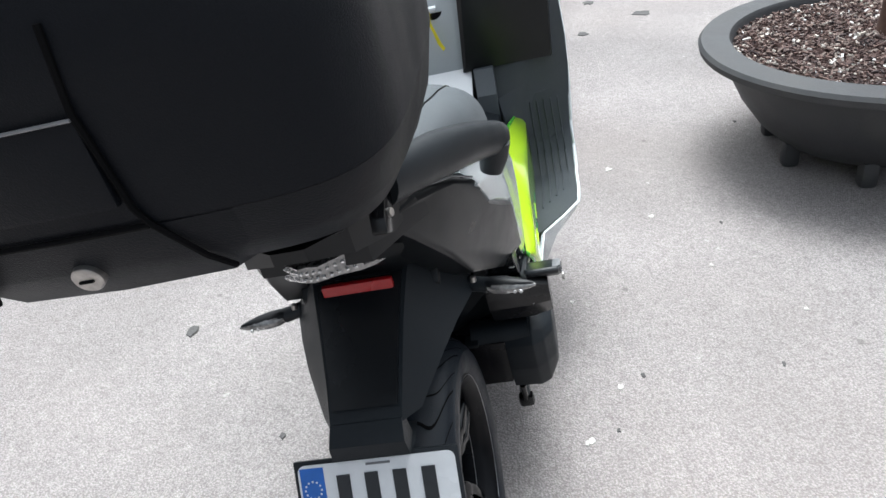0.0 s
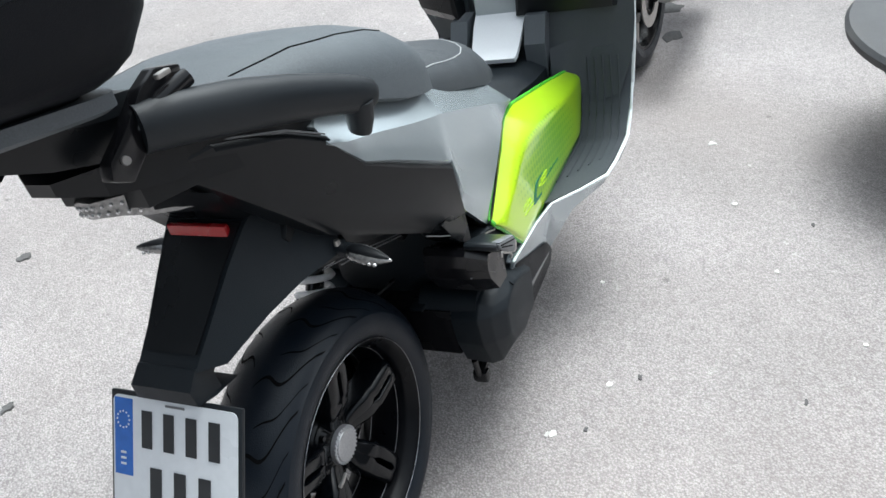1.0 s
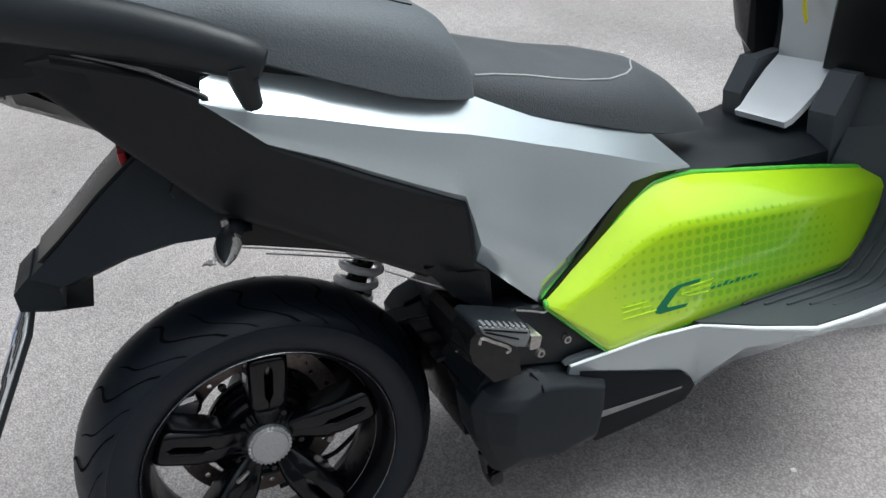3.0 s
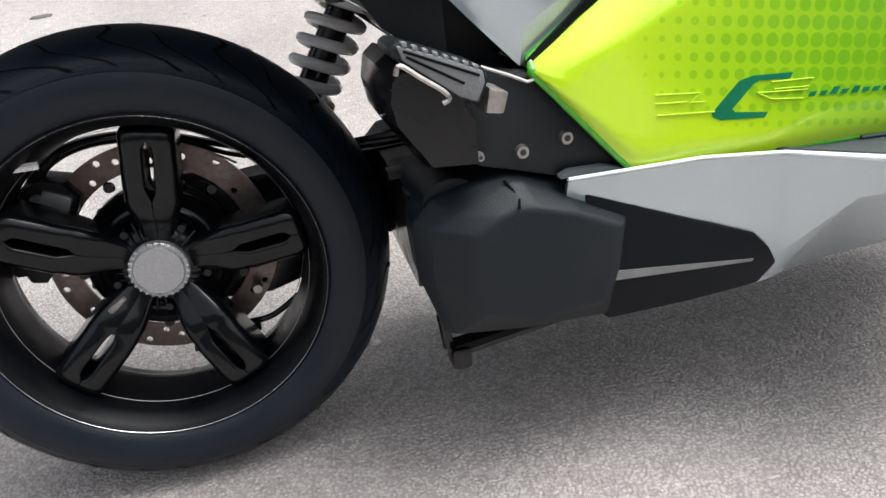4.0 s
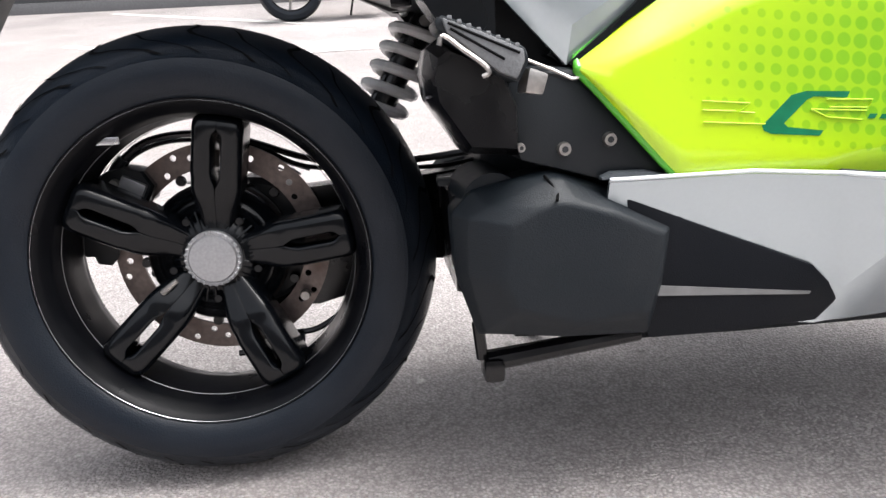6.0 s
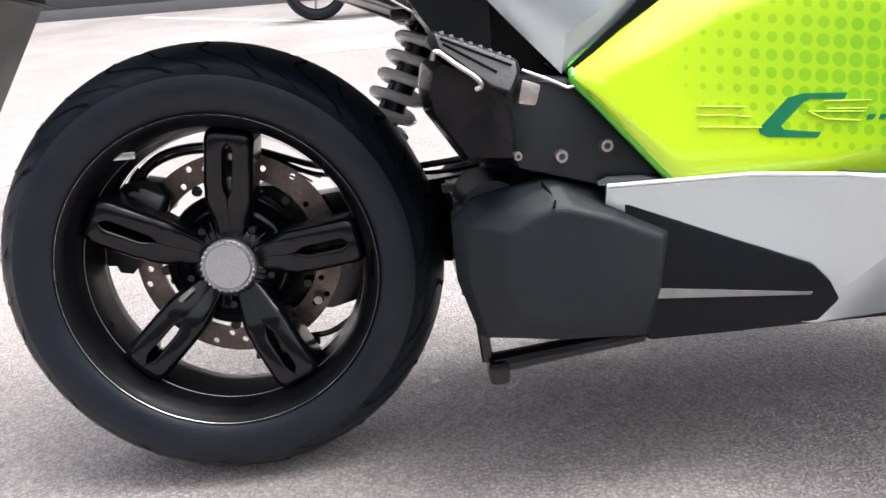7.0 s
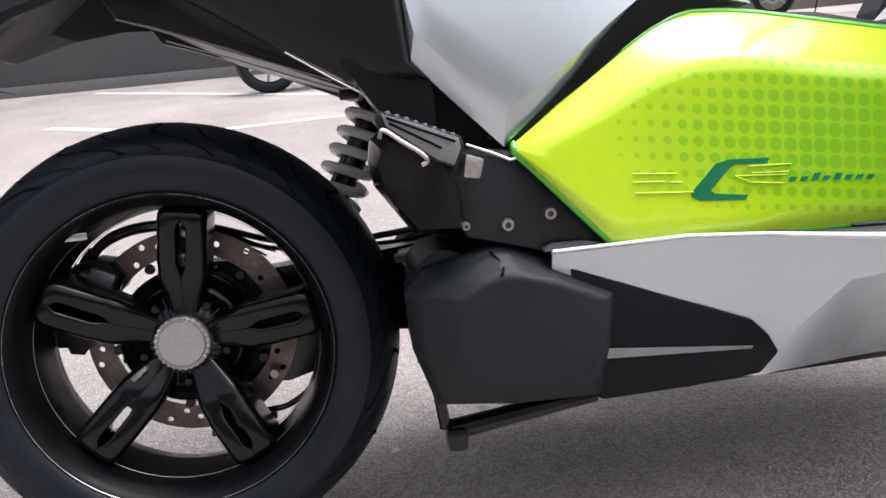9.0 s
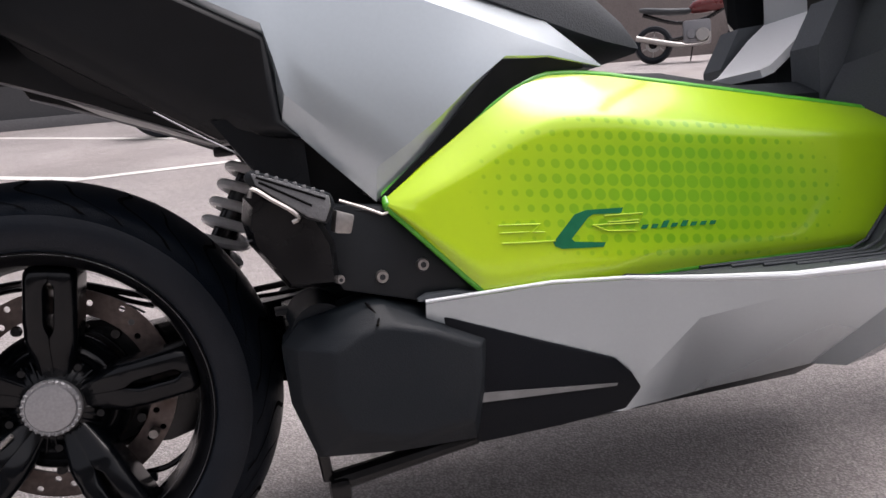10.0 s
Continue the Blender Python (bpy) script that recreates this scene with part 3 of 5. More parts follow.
part("swingarm", join(
    loft([[(x, y0, z1), (x, y1, z1), (x, y1, z0), (x, y0, z0)] for x, y0, y1, z0, z1 in ((-0.04, 0.068, 0.11, 0.25, 0.33), (0.05, 0.068, 0.115, 0.195, 0.352), (0.12, 0.068, 0.12, 0.190, 0.358), (0.20, 0.075, 0.13, 0.208, 0.362), (0.28, 0.09, 0.14, 0.24, 0.362), (0.36, 0.05, 0.14, 0.24, 0.375))]),
    loft([[(x, -0.13, z1), (x, 0.13, z1), (x, 0.13, z0), (x, -0.13, z0)] for x, z0, z1 in ((0.298, 0.25, 0.362), (0.33, 0.24, 0.368), (0.45, 0.24, 0.385))])), gloss_black, scooter, "black cast swingarm")
part("cable_clip", box((0.305, -0.06, 0.370), (0.035, 0.03, 0.008), 0.002), plastic, scooter)

# spring and damper on the left of the wheel
sa, sb = Vector((0.216, 0.118, 0.440)), Vector((0.297, 0.118, 0.574))
sd = (sb - sa).normalized()
su = Vector((0, 1, 0)).cross(sd)
coil = []
for i in range(67):
    a, u = 2 * math.pi * i / 12, i / 66
    coil.append(tuple(sa.lerp(sb, u) + 0.034 * (math.cos(a) * su + math.sin(a) * Vector((0, 1, 0)))))
shock = part("shock_absorber", tube([tuple(sa - sd * 0.05), tuple(sb + sd * 0.03)], 0.019, 16), gloss_black, scooter, "damper with a pale coil spring")
part("spring", tube(coil, 0.0076, 8), material("spring_grey", (0.82, 0.81, 0.80), 0.35, coat=0.4), shock, "pale grey coil spring")
part("spring_seat", tube([tuple(sa - sd * 0.012), tuple(sa)], 0.041, 20), gloss_black, shock)

part("side_stand", tube([(.58, .14, .20), (.52, .25, .10), (.47, .315, .034)], [.014, .012, .012], 10), gloss_black, scooter, "black side stand that bears the lean")
part("stand_pad", box((.468, .322, .028), (.05, .035, .010), .003), gloss_black, scooter)

# motor cover low on the right, its nose and slot
A = [(.289, .330), (.289, .353), (.312, .376), (.388, .392), (.402, .391), (.469, .366), (.528, .327), (.515, .262), (.499, .203), (.40, .207), (.312, .217), (.291, .285)]
U = [(.304, .332), (.306, .3495), (.326, .361), (.392, .386), (.405, .385), (.458, .358), (.520, .326), (.511, .262), (.496, .210), (.40, .214), (.318, .225), (.303, .290)]
F = [(.336, .322), (.340, .345), (.370, .361), (.395, .3665), (.412, .3645), (.459, .349), (.508, .325), (.504, .285), (.490, .236), (.415, .229), (.345, .250), (.331, .285)]


def shrunk(ring, k):
    cx, cz = (sum(p[i] for p in ring) / len(ring) for i in (0, 1))
    return [(cx + (x - cx) * k, cz + (z - cz) * k) for x, z in ring]


for s in (-1, 1):
    cover = loft([[(x, s * y, z) for x, z in ring] for ring, y in ((shrunk(A, .97), 0.13), (shrunk(A, .99), 0.178), (A, 0.190), (U, 0.213), (F, 0.232), (shrunk(F, .90), 0.2350))])
    bmesh.ops.recalc_face_normals(cover, faces=cover.faces)
    bmesh.ops.bevel(cover, geom=[e for e in cover.edges if e.is_manifold and e.calc_face_angle(0) > radians(9)], offset=0.0028, segments=2, affect="EDGES", profile=0.6, clamp_overlap=True)
    part("motor_cover", cover, plastic_grey, scooter, "matt charcoal plastic motor cover with faceted edges", smooth=40)
    nose = [(.470, .362), (.530, .336), (.681, .272), (.700, .252), (.712, .230), (.687, .207), (.60, .203), (.495, .203), (.485, .26)]
    part("cover_nose", plate_xz(nose, s * 0.12, s * 0.216, 0.006), case_plastic, scooter, "black tapering nose of the cover")
    part("cover_slot", plate_xz([(.508, .263), (.678, .2425), (.676, .2395), (.505, .252)], s * 0.20, s * 0.2175), material("slot_grey", (0.16, 0.16, 0.16), 0.5), scooter)
part("cover_groove", tube([(.386, -.2105, .389), (.397, -.2235, .372), (.3925, -.2365, .3665)], 0.0016, 6), groove_mat, scooter)
part("drain_tab", box((.497, -.15, .197), (.018, .02, .014), 0.003), plastic, scooter)

part("motor_housing", tube([(.336, -.185, .358), (.336, -.06, .356)], [.034, .037], 20), plastic_grey, scooter, "rounded charcoal motor housing")

# raised stand under the cover
part("stand", join(tube([(.328, -.145, .166), (.40, -.140, .172), (.515, -.132, .180)], [.013, .012, .010], 10), box((.334, -.145, .158), (.026, .036, .030), 0.009), tube([(.318, -.145, .215), (.322, -.145, .170)], .007, 8)), gloss_black, scooter, "folded black stand leg with a foot")

# dark plate with bolts between the motor cover and the green panel
hp = [(.355, .500), (.400, .498), (.424, .486), (.527, .379), (.457, .377), (.364, .405), (.350, .44)]
for s in (-1, 1):
    part("frame_plate", plate_xz(hp, s * .15, s * .203, 0.004), plastic, scooter, "black frame plate with two bolts")
for c, r in (((.409, -.206, .414), .0080), ((.457, -.206, .421), .0080), ((.362, -.215, .419), .0050)):
    part("bolt", bolt(c, r, .007), steel, scooter, "steel bolt")
    # dark disc stands in for the shade inside the bolt's socket
    part("bolt_socket", bolt((c[0], c[1] - .0032, c[2]), r * .5, .002), plate_ink, scooter)

# passenger footrest, folded up
peg = [(.276, .543), (.284, .547), (.320, .532), (.359, .515), (.362, .503), (.352, .483), (.333, .491), (.316, .504), (.284, .529), (.277, .535)]
fr = part("footrest", plate_xz(peg, -.205, -.270, 0.005), plastic, scooter, "folded black passenger footrest with a metal tip")
part("footrest_pad", plate_xz([(.283, .544), (.320, .5295), (.356, .513), (.357, .503), (.349, .487), (.333, .494), (.318, .506), (.287, .531)], -.262, -.2745, 0.002), pad_rubber, fr, "ribbed grey rubber pad")
for p, q in (((.288, .539), (.352, .510)), ((.290, .534), (.338, .505))):
    part("pad_groove", tube([(p[0], -.2744, p[1]), (q[0], -.2744, q[1])], .0014, 6), groove_mat, fr)
for i in range(8):
    u = i / 7
    part("pad_rib", box((.290 + .060 * u, -.266, .5435 - .0265 * u), (.0045, .016, .004), 0.0012), pad_rubber, fr)
part("metal_tip", plate_xz([(.362, .497), (.380, .490), (.374, .471), (.357, .474)], -.225, -.268, 0.003), steel, fr, "bare metal tip")
part("footrest_edge", tube(curve_points([(.279, -.2762, .520), (.2835, -.2765, .528), (.300, -.2765, .5155), (.318, -.2765, .502), (.323, -.2762, .494), (.317, -.2755, .491)], 4), .0024, 6), steel, fr)
hang = [(.272, .521), (.284, .530), (.345, .500), (.362, .46), (.362, .411), (.307, .416), (.271, .471), (.267, .498)]
part("footrest_bracket", loft([[(x, y, z) for x, z in r] for r, y in ((hang, -.12), (hang, -.205), ([(.5 * (x - .315) * 1.6 + .315, .5 * (z - .465) * 1.6 + .465) for x, z in hang], -.245))]), gloss_black, scooter, "black cast footrest bracket", smooth=18)
# grey rod stands in for the highlight on the bracket's facet edge
part("bracket_edge", tube([(.270, -.209, .474), (.288, -.222, .476), (.314, -.236, .489)], .0014, 6), bike_grey, scooter)
part("frame_rail_tip", tube([(.372, -.208, .505), (.398, -.208, .494), (.418, -.208, .484), (.428, -.208, .486)], .0018, 6), steel, scooter)
part("frame_rail", tube([(.33, -.19, .50), (.425, -.20, .487)], .007, 8), plastic, scooter)

# inner core that closes the middle of the body
# low lopsided belly is added out of view to deepen the ground shade
part("battery_case", loft([[(x, -w, z1), (x, w, z1), (x, w * .98, z0 + .03), (x, w * .84, z0), (x, -w * .05, z0), (x, -w * .50, z0 + .055), (x, -w * .90, z0 + .115)] for x, w, z0, z1 in ((.345, .14, .37, .66), (.45, .150, .17, .74), (.52, .160, .125, .72), (.70, .170, .122, .60), (1.10, .175, .122, .50), (1.25, .15, .16, .50))]), plastic, scooter, "black battery housing with an added low belly")

# green side panels
def along(tab, x):
    for (a, va), (b, vb) in zip(tab, tab[1:]):
        if x <= b:
            return va + (vb - va) * (x - a) / (b - a)
    return tab[-1][1]


UP = [(.424, .5035), (.474, .537), (.560, .590), (.590, .607), (.615, .617), (.640, .622), (.680, .621), (.720, .616), (.95, .568), (1.222, .508)]
LO = [(.424, .4915), (.522, .381), (.530, .376), (.70, .3705), (.84, .3685), (1.105, .362)]
UPY = [(.420, .202), (.56, .197), (.64, .184), (.72, .176), (.95, .188), (1.222, .214)]
BEVEL = [(.42, .018), (.52, .040), (.62, .052), (.80, .052), (1.0, .036), (1.222, .010)]


def lime_point(s, i, j, n=48, k=24):
    """A point of the green panel: a flat face with a broad bevel along its upper edge."""
    u, v = i / n, j / k
    xu = .424 + (1.222 - .424) * u
    xl = .424 + (1.105 - .424) * u
    zu, zl = along(UP, xu), along(LO, xl)
    x, z = xl + (xu - xl) * v, zl + (zu - zl) * v
    q = max(0.0, 1 - (zu - z) * .85 / along(BEVEL, xu))
    face = .2265 - .006 * max(0.0, 1 - u * 12) ** 2 - .006 * max(0.0, 1 - (1 - u) * 9) - .007 * max(0.0, 1 - v * 9) ** 2
    return (x, s * (face - (face - along(UPY, xu)) * (.75 * q + .25 * q * q)), z)


for s in (-1, 1):
    rows = [[lime_point(s, i, j) for i in range(49)] for j in range(25)]
    side = part("side_panel", sheet(rows, .006), lime, scooter, "glossy lime green side panel with a dotted print", smooth=60)
    loop = rows[0] + [r[-1] for r in rows[1:]] + rows[-1][-2::-1] + [r[0] for r in rows[-2::-1]]
    part("panel_edge", tube([(x, y - s * .004, z) for x, y, z in loop], .0050, 8), lime_rim, side, "dark green border", smooth=60)


def slab(outline):
    """A thin print that follows the panel."""
    return loft([[(x, -.2252 - d, z) for x, z in outline] for d in (0, .0022)])


# emblem: a slanted angular mark, with thin lime strokes and a row of slanted bars beside it
MARK = [(.695, .463), (.648, .466), (.633, .463), (.603, .434), (.605, .429), (.613, .425), (.665, .420), (.669, .425), (.630, .431), (.626, .435), (.649, .457), (.656, .460), (.692, .457)]


def build_emblem():
    side = bpy.data.objects["side_panel"]
    part("emblem", slab([(x + .006, z - .0075) for x, z in MARK]), logo_green, side, "dark green angular emblem")
    for pts in ([(.545, .455), (.595, .450), (.584, .442), (.600, .440)], [(.547, .434), (.612, .428)], [(.545, .446), (.580, .443)], [(.676, .449), (.726, .446), (.720, .435), (.660, .440)], [(.680, .441), (.722, .438)], [(.660, .440), (.678, .431), (.716, .426)]):
        part("emblem_stroke", tube([(x, -.2276, z) for x, z in pts], .0008, 6), logo_lime, side)
    x = .722
    for w, h in ((.0022, .009), (.0022, .009), (.0022, .015), (.0022, .009), (.0022, .013), (.0020, .009), (.0022, .009), (.0022, .009)):
        z = .430 - .075 * (x - .722) - .004
        h *= .55
        b = [(x, z + .001), (x + .0075, z + .0005), (x + .0075 + h * .6, z + h), (x + h * .6, z + h + .0005)]
        part("emblem_bar", slab(b), logo_green, side)
        x += .0132


build_emblem()

# silver-grey upper side panels: a facet that faces the sky, a crease, and a flank that ends in a point
UPPER = [(.040, .868, .188, .021, .886, .186, .030, .905, .165), (.085, .818, .191, .060, .868, .188, .058, .912, .150), (.150, .782, .194, .133, .845, .192, .133, .889, .158), (.250, .722, .200, .220, .814, .195, .220, .862, .160),
         (.300, .693, .204, .270, .797, .195, .270, .847, .160), (.318, .683, .205, .300, .788, .196, .300, .837, .160), (.322, .640, .206, .330, .779, .196, .330, .827, .160), (.324, .597, .206, .360, .768, .196, .360, .816, .159)]
UPPER_FRONT = [(.370, .546, .207, .400, .753, .196, .400, .799, .158), (.415, .498, .207, .440, .737, .195, .440, .782, .157), (.455, .528, .207, .480, .722, .194, .480, .764, .156), (.496, .563, .2065, .520, .706, .194, .520, .748, .155),
               (.535, .602, .206, .560, .690, .193, .560, .731, .153), (.579, .641, .203, .610, .669, .191, .610, .711, .152), (.640, .642, .192, .660, .650, .187, .660, .690, .151), (.716, .627, .176, .716, .6285, .1755, .716, .630, .174)]
for s in (-1, 1):
    rows = [[] for _ in range(8)]
    for bx, bz, by, kx, kz, ky, tx, tz, ty in UPPER + UPPER_FRONT:
        rows[0].append((tx, s * (ty - .012), tz + .001))
        rows[1].append((tx, s * ty, tz))
        rows[2].append((kx, s * ky, kz))
        fade = min(1.0, (kz - bz) / .06)
        for j, f in ((3, .3), (4, .60), (5, .84)):
            rows[j].append((kx + (bx - kx) * f, s * (ky + (by - ky) * f + .007 * fade * f * (1.15 - f)), kz + (bz - kz) * f))
        rows[6].append((bx, s * (by - .0105 * fade), bz))
        rows[7].append((bx, s * (by - .026), bz + .002))
    part("upper_panel", sheet(rows, .004), silver, scooter, "satin silver-grey side panel with a sharp crease", smooth=24)
    # flat black plate stands in for the shaded vent recess
    part("vent_shade", plate_xz([(.40, .510), (.470, .530), (.57, .600), (.60, .612), (.66, .606), (.66, .56), (.50, .45)], s * .150, s * .176), gloss_black, scooter, "black plate in place of the dark recess behind the side panel")
    # dark strip between the silver flank and the green panel
    outer = [(.415, .2045, .500), (.476, .2045, .548), (.496, .204, .566), (.535, .2035, .604), (.579, .201, .643), (.640, .190, .643), (.690, .1790, .634)]
    inner = [(.420, .205, .496), (.474, .2030, .537), (.505, .201, .556), (.550, .198, .585), (.603, .190, .6145), (.645, .181, .6275), (.692, .174, .6295)]
    part("vent_strip", sheet([[(x, s * (y - .004), z) for x, y, z in r] for r in (outer, inner)], .004), tail_black, scooter, "black strip along the panel")

# black tail: side shells, undertray
tail = [(.030, -.178, .893), (.088, -.184, .826), (.200, -.190, .758), (.322, -.198, .688), (.322, -.201, .598), (.343, -.196, .577), (.254, -.175, .586), (.190, -.165, .628), (.008, -.150, .748), (-.050, -.134, .818), (-.112, -.108, .892), (-.165, -.086, .950), (-.110, -.120, .955), (-.02, -.155, .925)]
both("tail_panel", tail, tail_black, "satin black tail panel", depth=.05, inset=.009, proud=.006)
for s in (-1, 1):
    # black filler added to close the gap where bright ground showed
    part("tail_block", plate_xz([(.25, .605), (.345, .605), (.345, .50), (.285, .55)], s * .13, s * .19), tail_black, scooter, "black filler piece under the tail")
# grey rod stands in for the highlight along the panel's upper edge
part("tail_seam", tube([(-.091, -.1235, .952), (-.02, -.1600, .9265), (.026, -.1810, .8975)], .0014, 6), bike_grey, scooter, "thin pale highlight line on the upper edge of the tail panel")
part("undertray", loft([[(x, -w, z1), (x, w, z1), (x, w * .62, z0), (x, -w * .62, z0)] for x, w, z1, z0 in ((-.165, .075, .925, .895), (-.08, .10, .87, .845), (.0, .105, .79, .750), (.03, .12, .77, .690), (.11, .148, .715, .645), (.255, .16, .645, .588), (.34, .17, .62, .575))]), tail_black, scooter, "black undertray over the wheel")
part("tail_top", loft([[(x, -w, z), (x, w, z), (x, w, z - .05), (x, -w, z - .05)] for x, w, z in ((-.185, .07, .965), (-.12, .115, .968), (-.02, .15, .945), (.06, .155, .93), (.34, .15, .83))]), tail_black, scooter, "black tail top")
for s in (-1, 1):
    part("undertray_side", plate_xz([(.010, .6835), (.044, .6728), (.13, .6398), (.249, .5850), (.300, .590), (.26, .612), (.19, .655), (.06, .745), (-.02, .79), (-.035, .770), (-.006, .712)], s * .090, s * .106, .003), tail_black, scooter, "black inner side of the tail")
# two grey rods stand in for light caught on the black tray's edges
part("undertray_trim", tube([(.010, -.108, .683), (.044, -.108, .671), (.13, -.108, .638), (.238, -.108, .594)], .0011, 6), bike_grey, scooter, "thin pale line that stands in for light on the undertray edge")
part("undertray_trim", tube([(.060, -.104, .6555), (.128, -.104, .630), (.188, -.104, .606), (.249, -.104, .582)], .0011, 6), bike_grey, scooter, "thin pale line that stands in for light on the lower undertray edge")
part("undertray_clip", box((.256, -.100, .577), (.024, .014, .012), .003), gloss_black, scooter)
part("tail_trim", tube([(.195, -.186, .620), (.240, -.187, .589), (.290, -.188, .557)], .0012, 6), bike_grey, scooter, "thin grey line under the tail panel")
part("tail_bolt", bolt((.297, .10, .572), .009, .010), steel, scooter, "steel bolt over the spring")
part("panel_latch", loft([[(x, -.206, z0), (x, -.206, z1), (x, -.216, z1 - .001), (x, -.216, z0 + .001)] for x, z0, z1 in ((.445, .380, .384), (.456, .380, .3885), (.493, .379, .3875), (.523, .377, .380))]), knee_grey, scooter, "small grey latch under the green panel")

# tail light
LENS = [(-.212, .012, .914, .936), (-.196, .030, .908, .934), (-.172, .050, .895, .930), (-.150, .062, .886, .925), (-.128, .069, .879, .905), (-.10, .072, .878, .895)]
tl = part("tail_light", loft([[(x, -w, z1), (x - .002, 0, z1 + .003), (x, w, z1), (x + .004, w * .97, z0), (x + .004, 0, z0 - .002), (x + .004, -w * .97, z0)] for x, w, z0, z1 in LENS]), clear_lens, scooter, "clear tail light with rows of diodes", smooth=20)
for i in range(13):
    for j in range(2):
        y = .0075 * (i - 6) + .002 * j
        x, z0, z1 = (along([(0.0, LENS[0][k] - .001 * (k == 0))] + [(q[1], q[k]) for q in LENS], abs(y)) for k in (0, 2, 3))
        part("diode", bolt((x - .0002, y, z0 + (z1 - z0) * (.28 + .42 * j)), .0024, .003, (-1, y * 12, -.2)), diode_glass, tl)

part("tail_cap", loft([[(x, -w, z1), (x, w, z1), (x, w, z0), (x, -w, z0)] for x, w, z0, z1 in ((-.247, .020, .966, .982), (-.22, .066, .952, .986), (-.16, .100, .936, .988), (-.06, .125, .93, .970))]), tail_black, scooter, "black tail end over the light", smooth=20)

# number plate carrier, reflector, plate
outer_edge = [(.035, .150, .712), (-.005, .138, .712), (-.055, .122, .712), (-.115, .101, .701), (-.188, .070, .674)]
face_edge = [(.008, .080, .838), (-.062, .070, .810), (-.112, .062, .774), (-.177, .054, .722), (-.224, .050, .688)]
car = [[(ox, -oy, oz), (fx, -fy, fz), (fx, fy, fz), (ox, oy, oz), (ox + .012, oy * .94, oz - .004), (fx + .06, fy * .9, fz - .02), (fx + .06, -fy * .9, fz - .02), (ox + .012, -oy * .94, oz - .004)] for (ox, oy, oz), (fx, fy, fz) in zip(outer_edge, face_edge)]
carrier = part("plate_carrier", loft(car), plastic_grey, scooter, "matt black number plate carrier", smooth=25)
part("carrier_face", loft([[(x - .0165, -w, z + .0046), (x - .0165, w, z + .0046), (x + .02, w, z - .01), (x + .02, -w, z - .01)] for x, w, z in ((-.046, .064, .810), (-.10, .056, .7715), (-.160, .049, .7235), (-.192, .046, .7005))]), tail_black, carrier)
part("carrier_lip", loft([[(x, -w, z), (x, w, z), (x + .05, w * .9, z - .012), (x + .05, -w * .9, z - .012)] for x, w, z in ((-.222, .050, .692), (-.246, .052, .674), (-.246, .054, .650), (-.215, .055, .640))]), plastic_grey, carrier)
part("rear_reflector", box((-.075, 0, .803), (.010, .104, .030), .003, None), red_lens, scooter, "red rear reflector strip")

TOP, BOTTOM = Vector((-.240, 0, .642)), Vector((-.326, 0, .508))


def build_plate():
    zc = (TOP + BOTTOM) / 2
    up = (TOP - BOTTOM).normalized()
    right = Vector((0, -1, 0))
    nrm = right.cross(up)
    m = Matrix((right, up, nrm)).transposed().to_4x4()
    m.translation = zc
    back = part("number_plate", box((0, 0, -.004), (.232, .172, .007), .003), plastic, scooter, "white number plate with a blue band in a black frame")
    back.matrix_basis = m

    def flat(name, cxy, size, mat, z, label="", bevel=.0004):
        return part(name, box((cxy[0], cxy[1], z), (*size, .0012), bevel, seg=1), mat, back, label)
    face = bmesh.new()
    pts = []
    for sx, sy, a0 in ((1, 1, 0), (-1, 1, 90), (-1, -1, 180), (1, -1, 270)):
        for k in range(5):
            a = radians(a0 + 22.5 * k)
            pts.append((sx * (.110 - .010) + .010 * math.cos(a), sy * (.080 - .010) + .010 * math.sin(a)))
    add_loft(face, [[(x, y, z) for x, y in pts] for z in (-.001, .0010)])
    part("plate_face", face, plate_white, back, smooth=0)
    flat("blue_band", (-.090, .022), (.034, .108), plate_blue, .0012, "blue band with a ring of stars")
    for k in range(12):
        a = 2 * math.pi * k / 12
        flat("star", (-.090 + .0115 * math.sin(a), .046 + .0115 * math.cos(a)), (.0026, .0026), plate_white, .0020)
    for dy in (-.008, 0, .008):
        flat("country_bar", (-.090, -.008 + dy), (.010, .0032), plate_white, .0020)
    # characters as plain bars: a row of four above, a row of three below
    for i in range(4):
        flat("character_bar", (-.046 + .0395 * i, .037), (.019, .052), plate_ink, .0020)
    for i in range(3):
        flat("character_bar", (-.030 + .043 * i, -.040), (.021, .052), plate_ink, .0020)
    flat("stamp_bar", (.005, .074), (.034, .003), bike_grey, .0020)


build_plate()

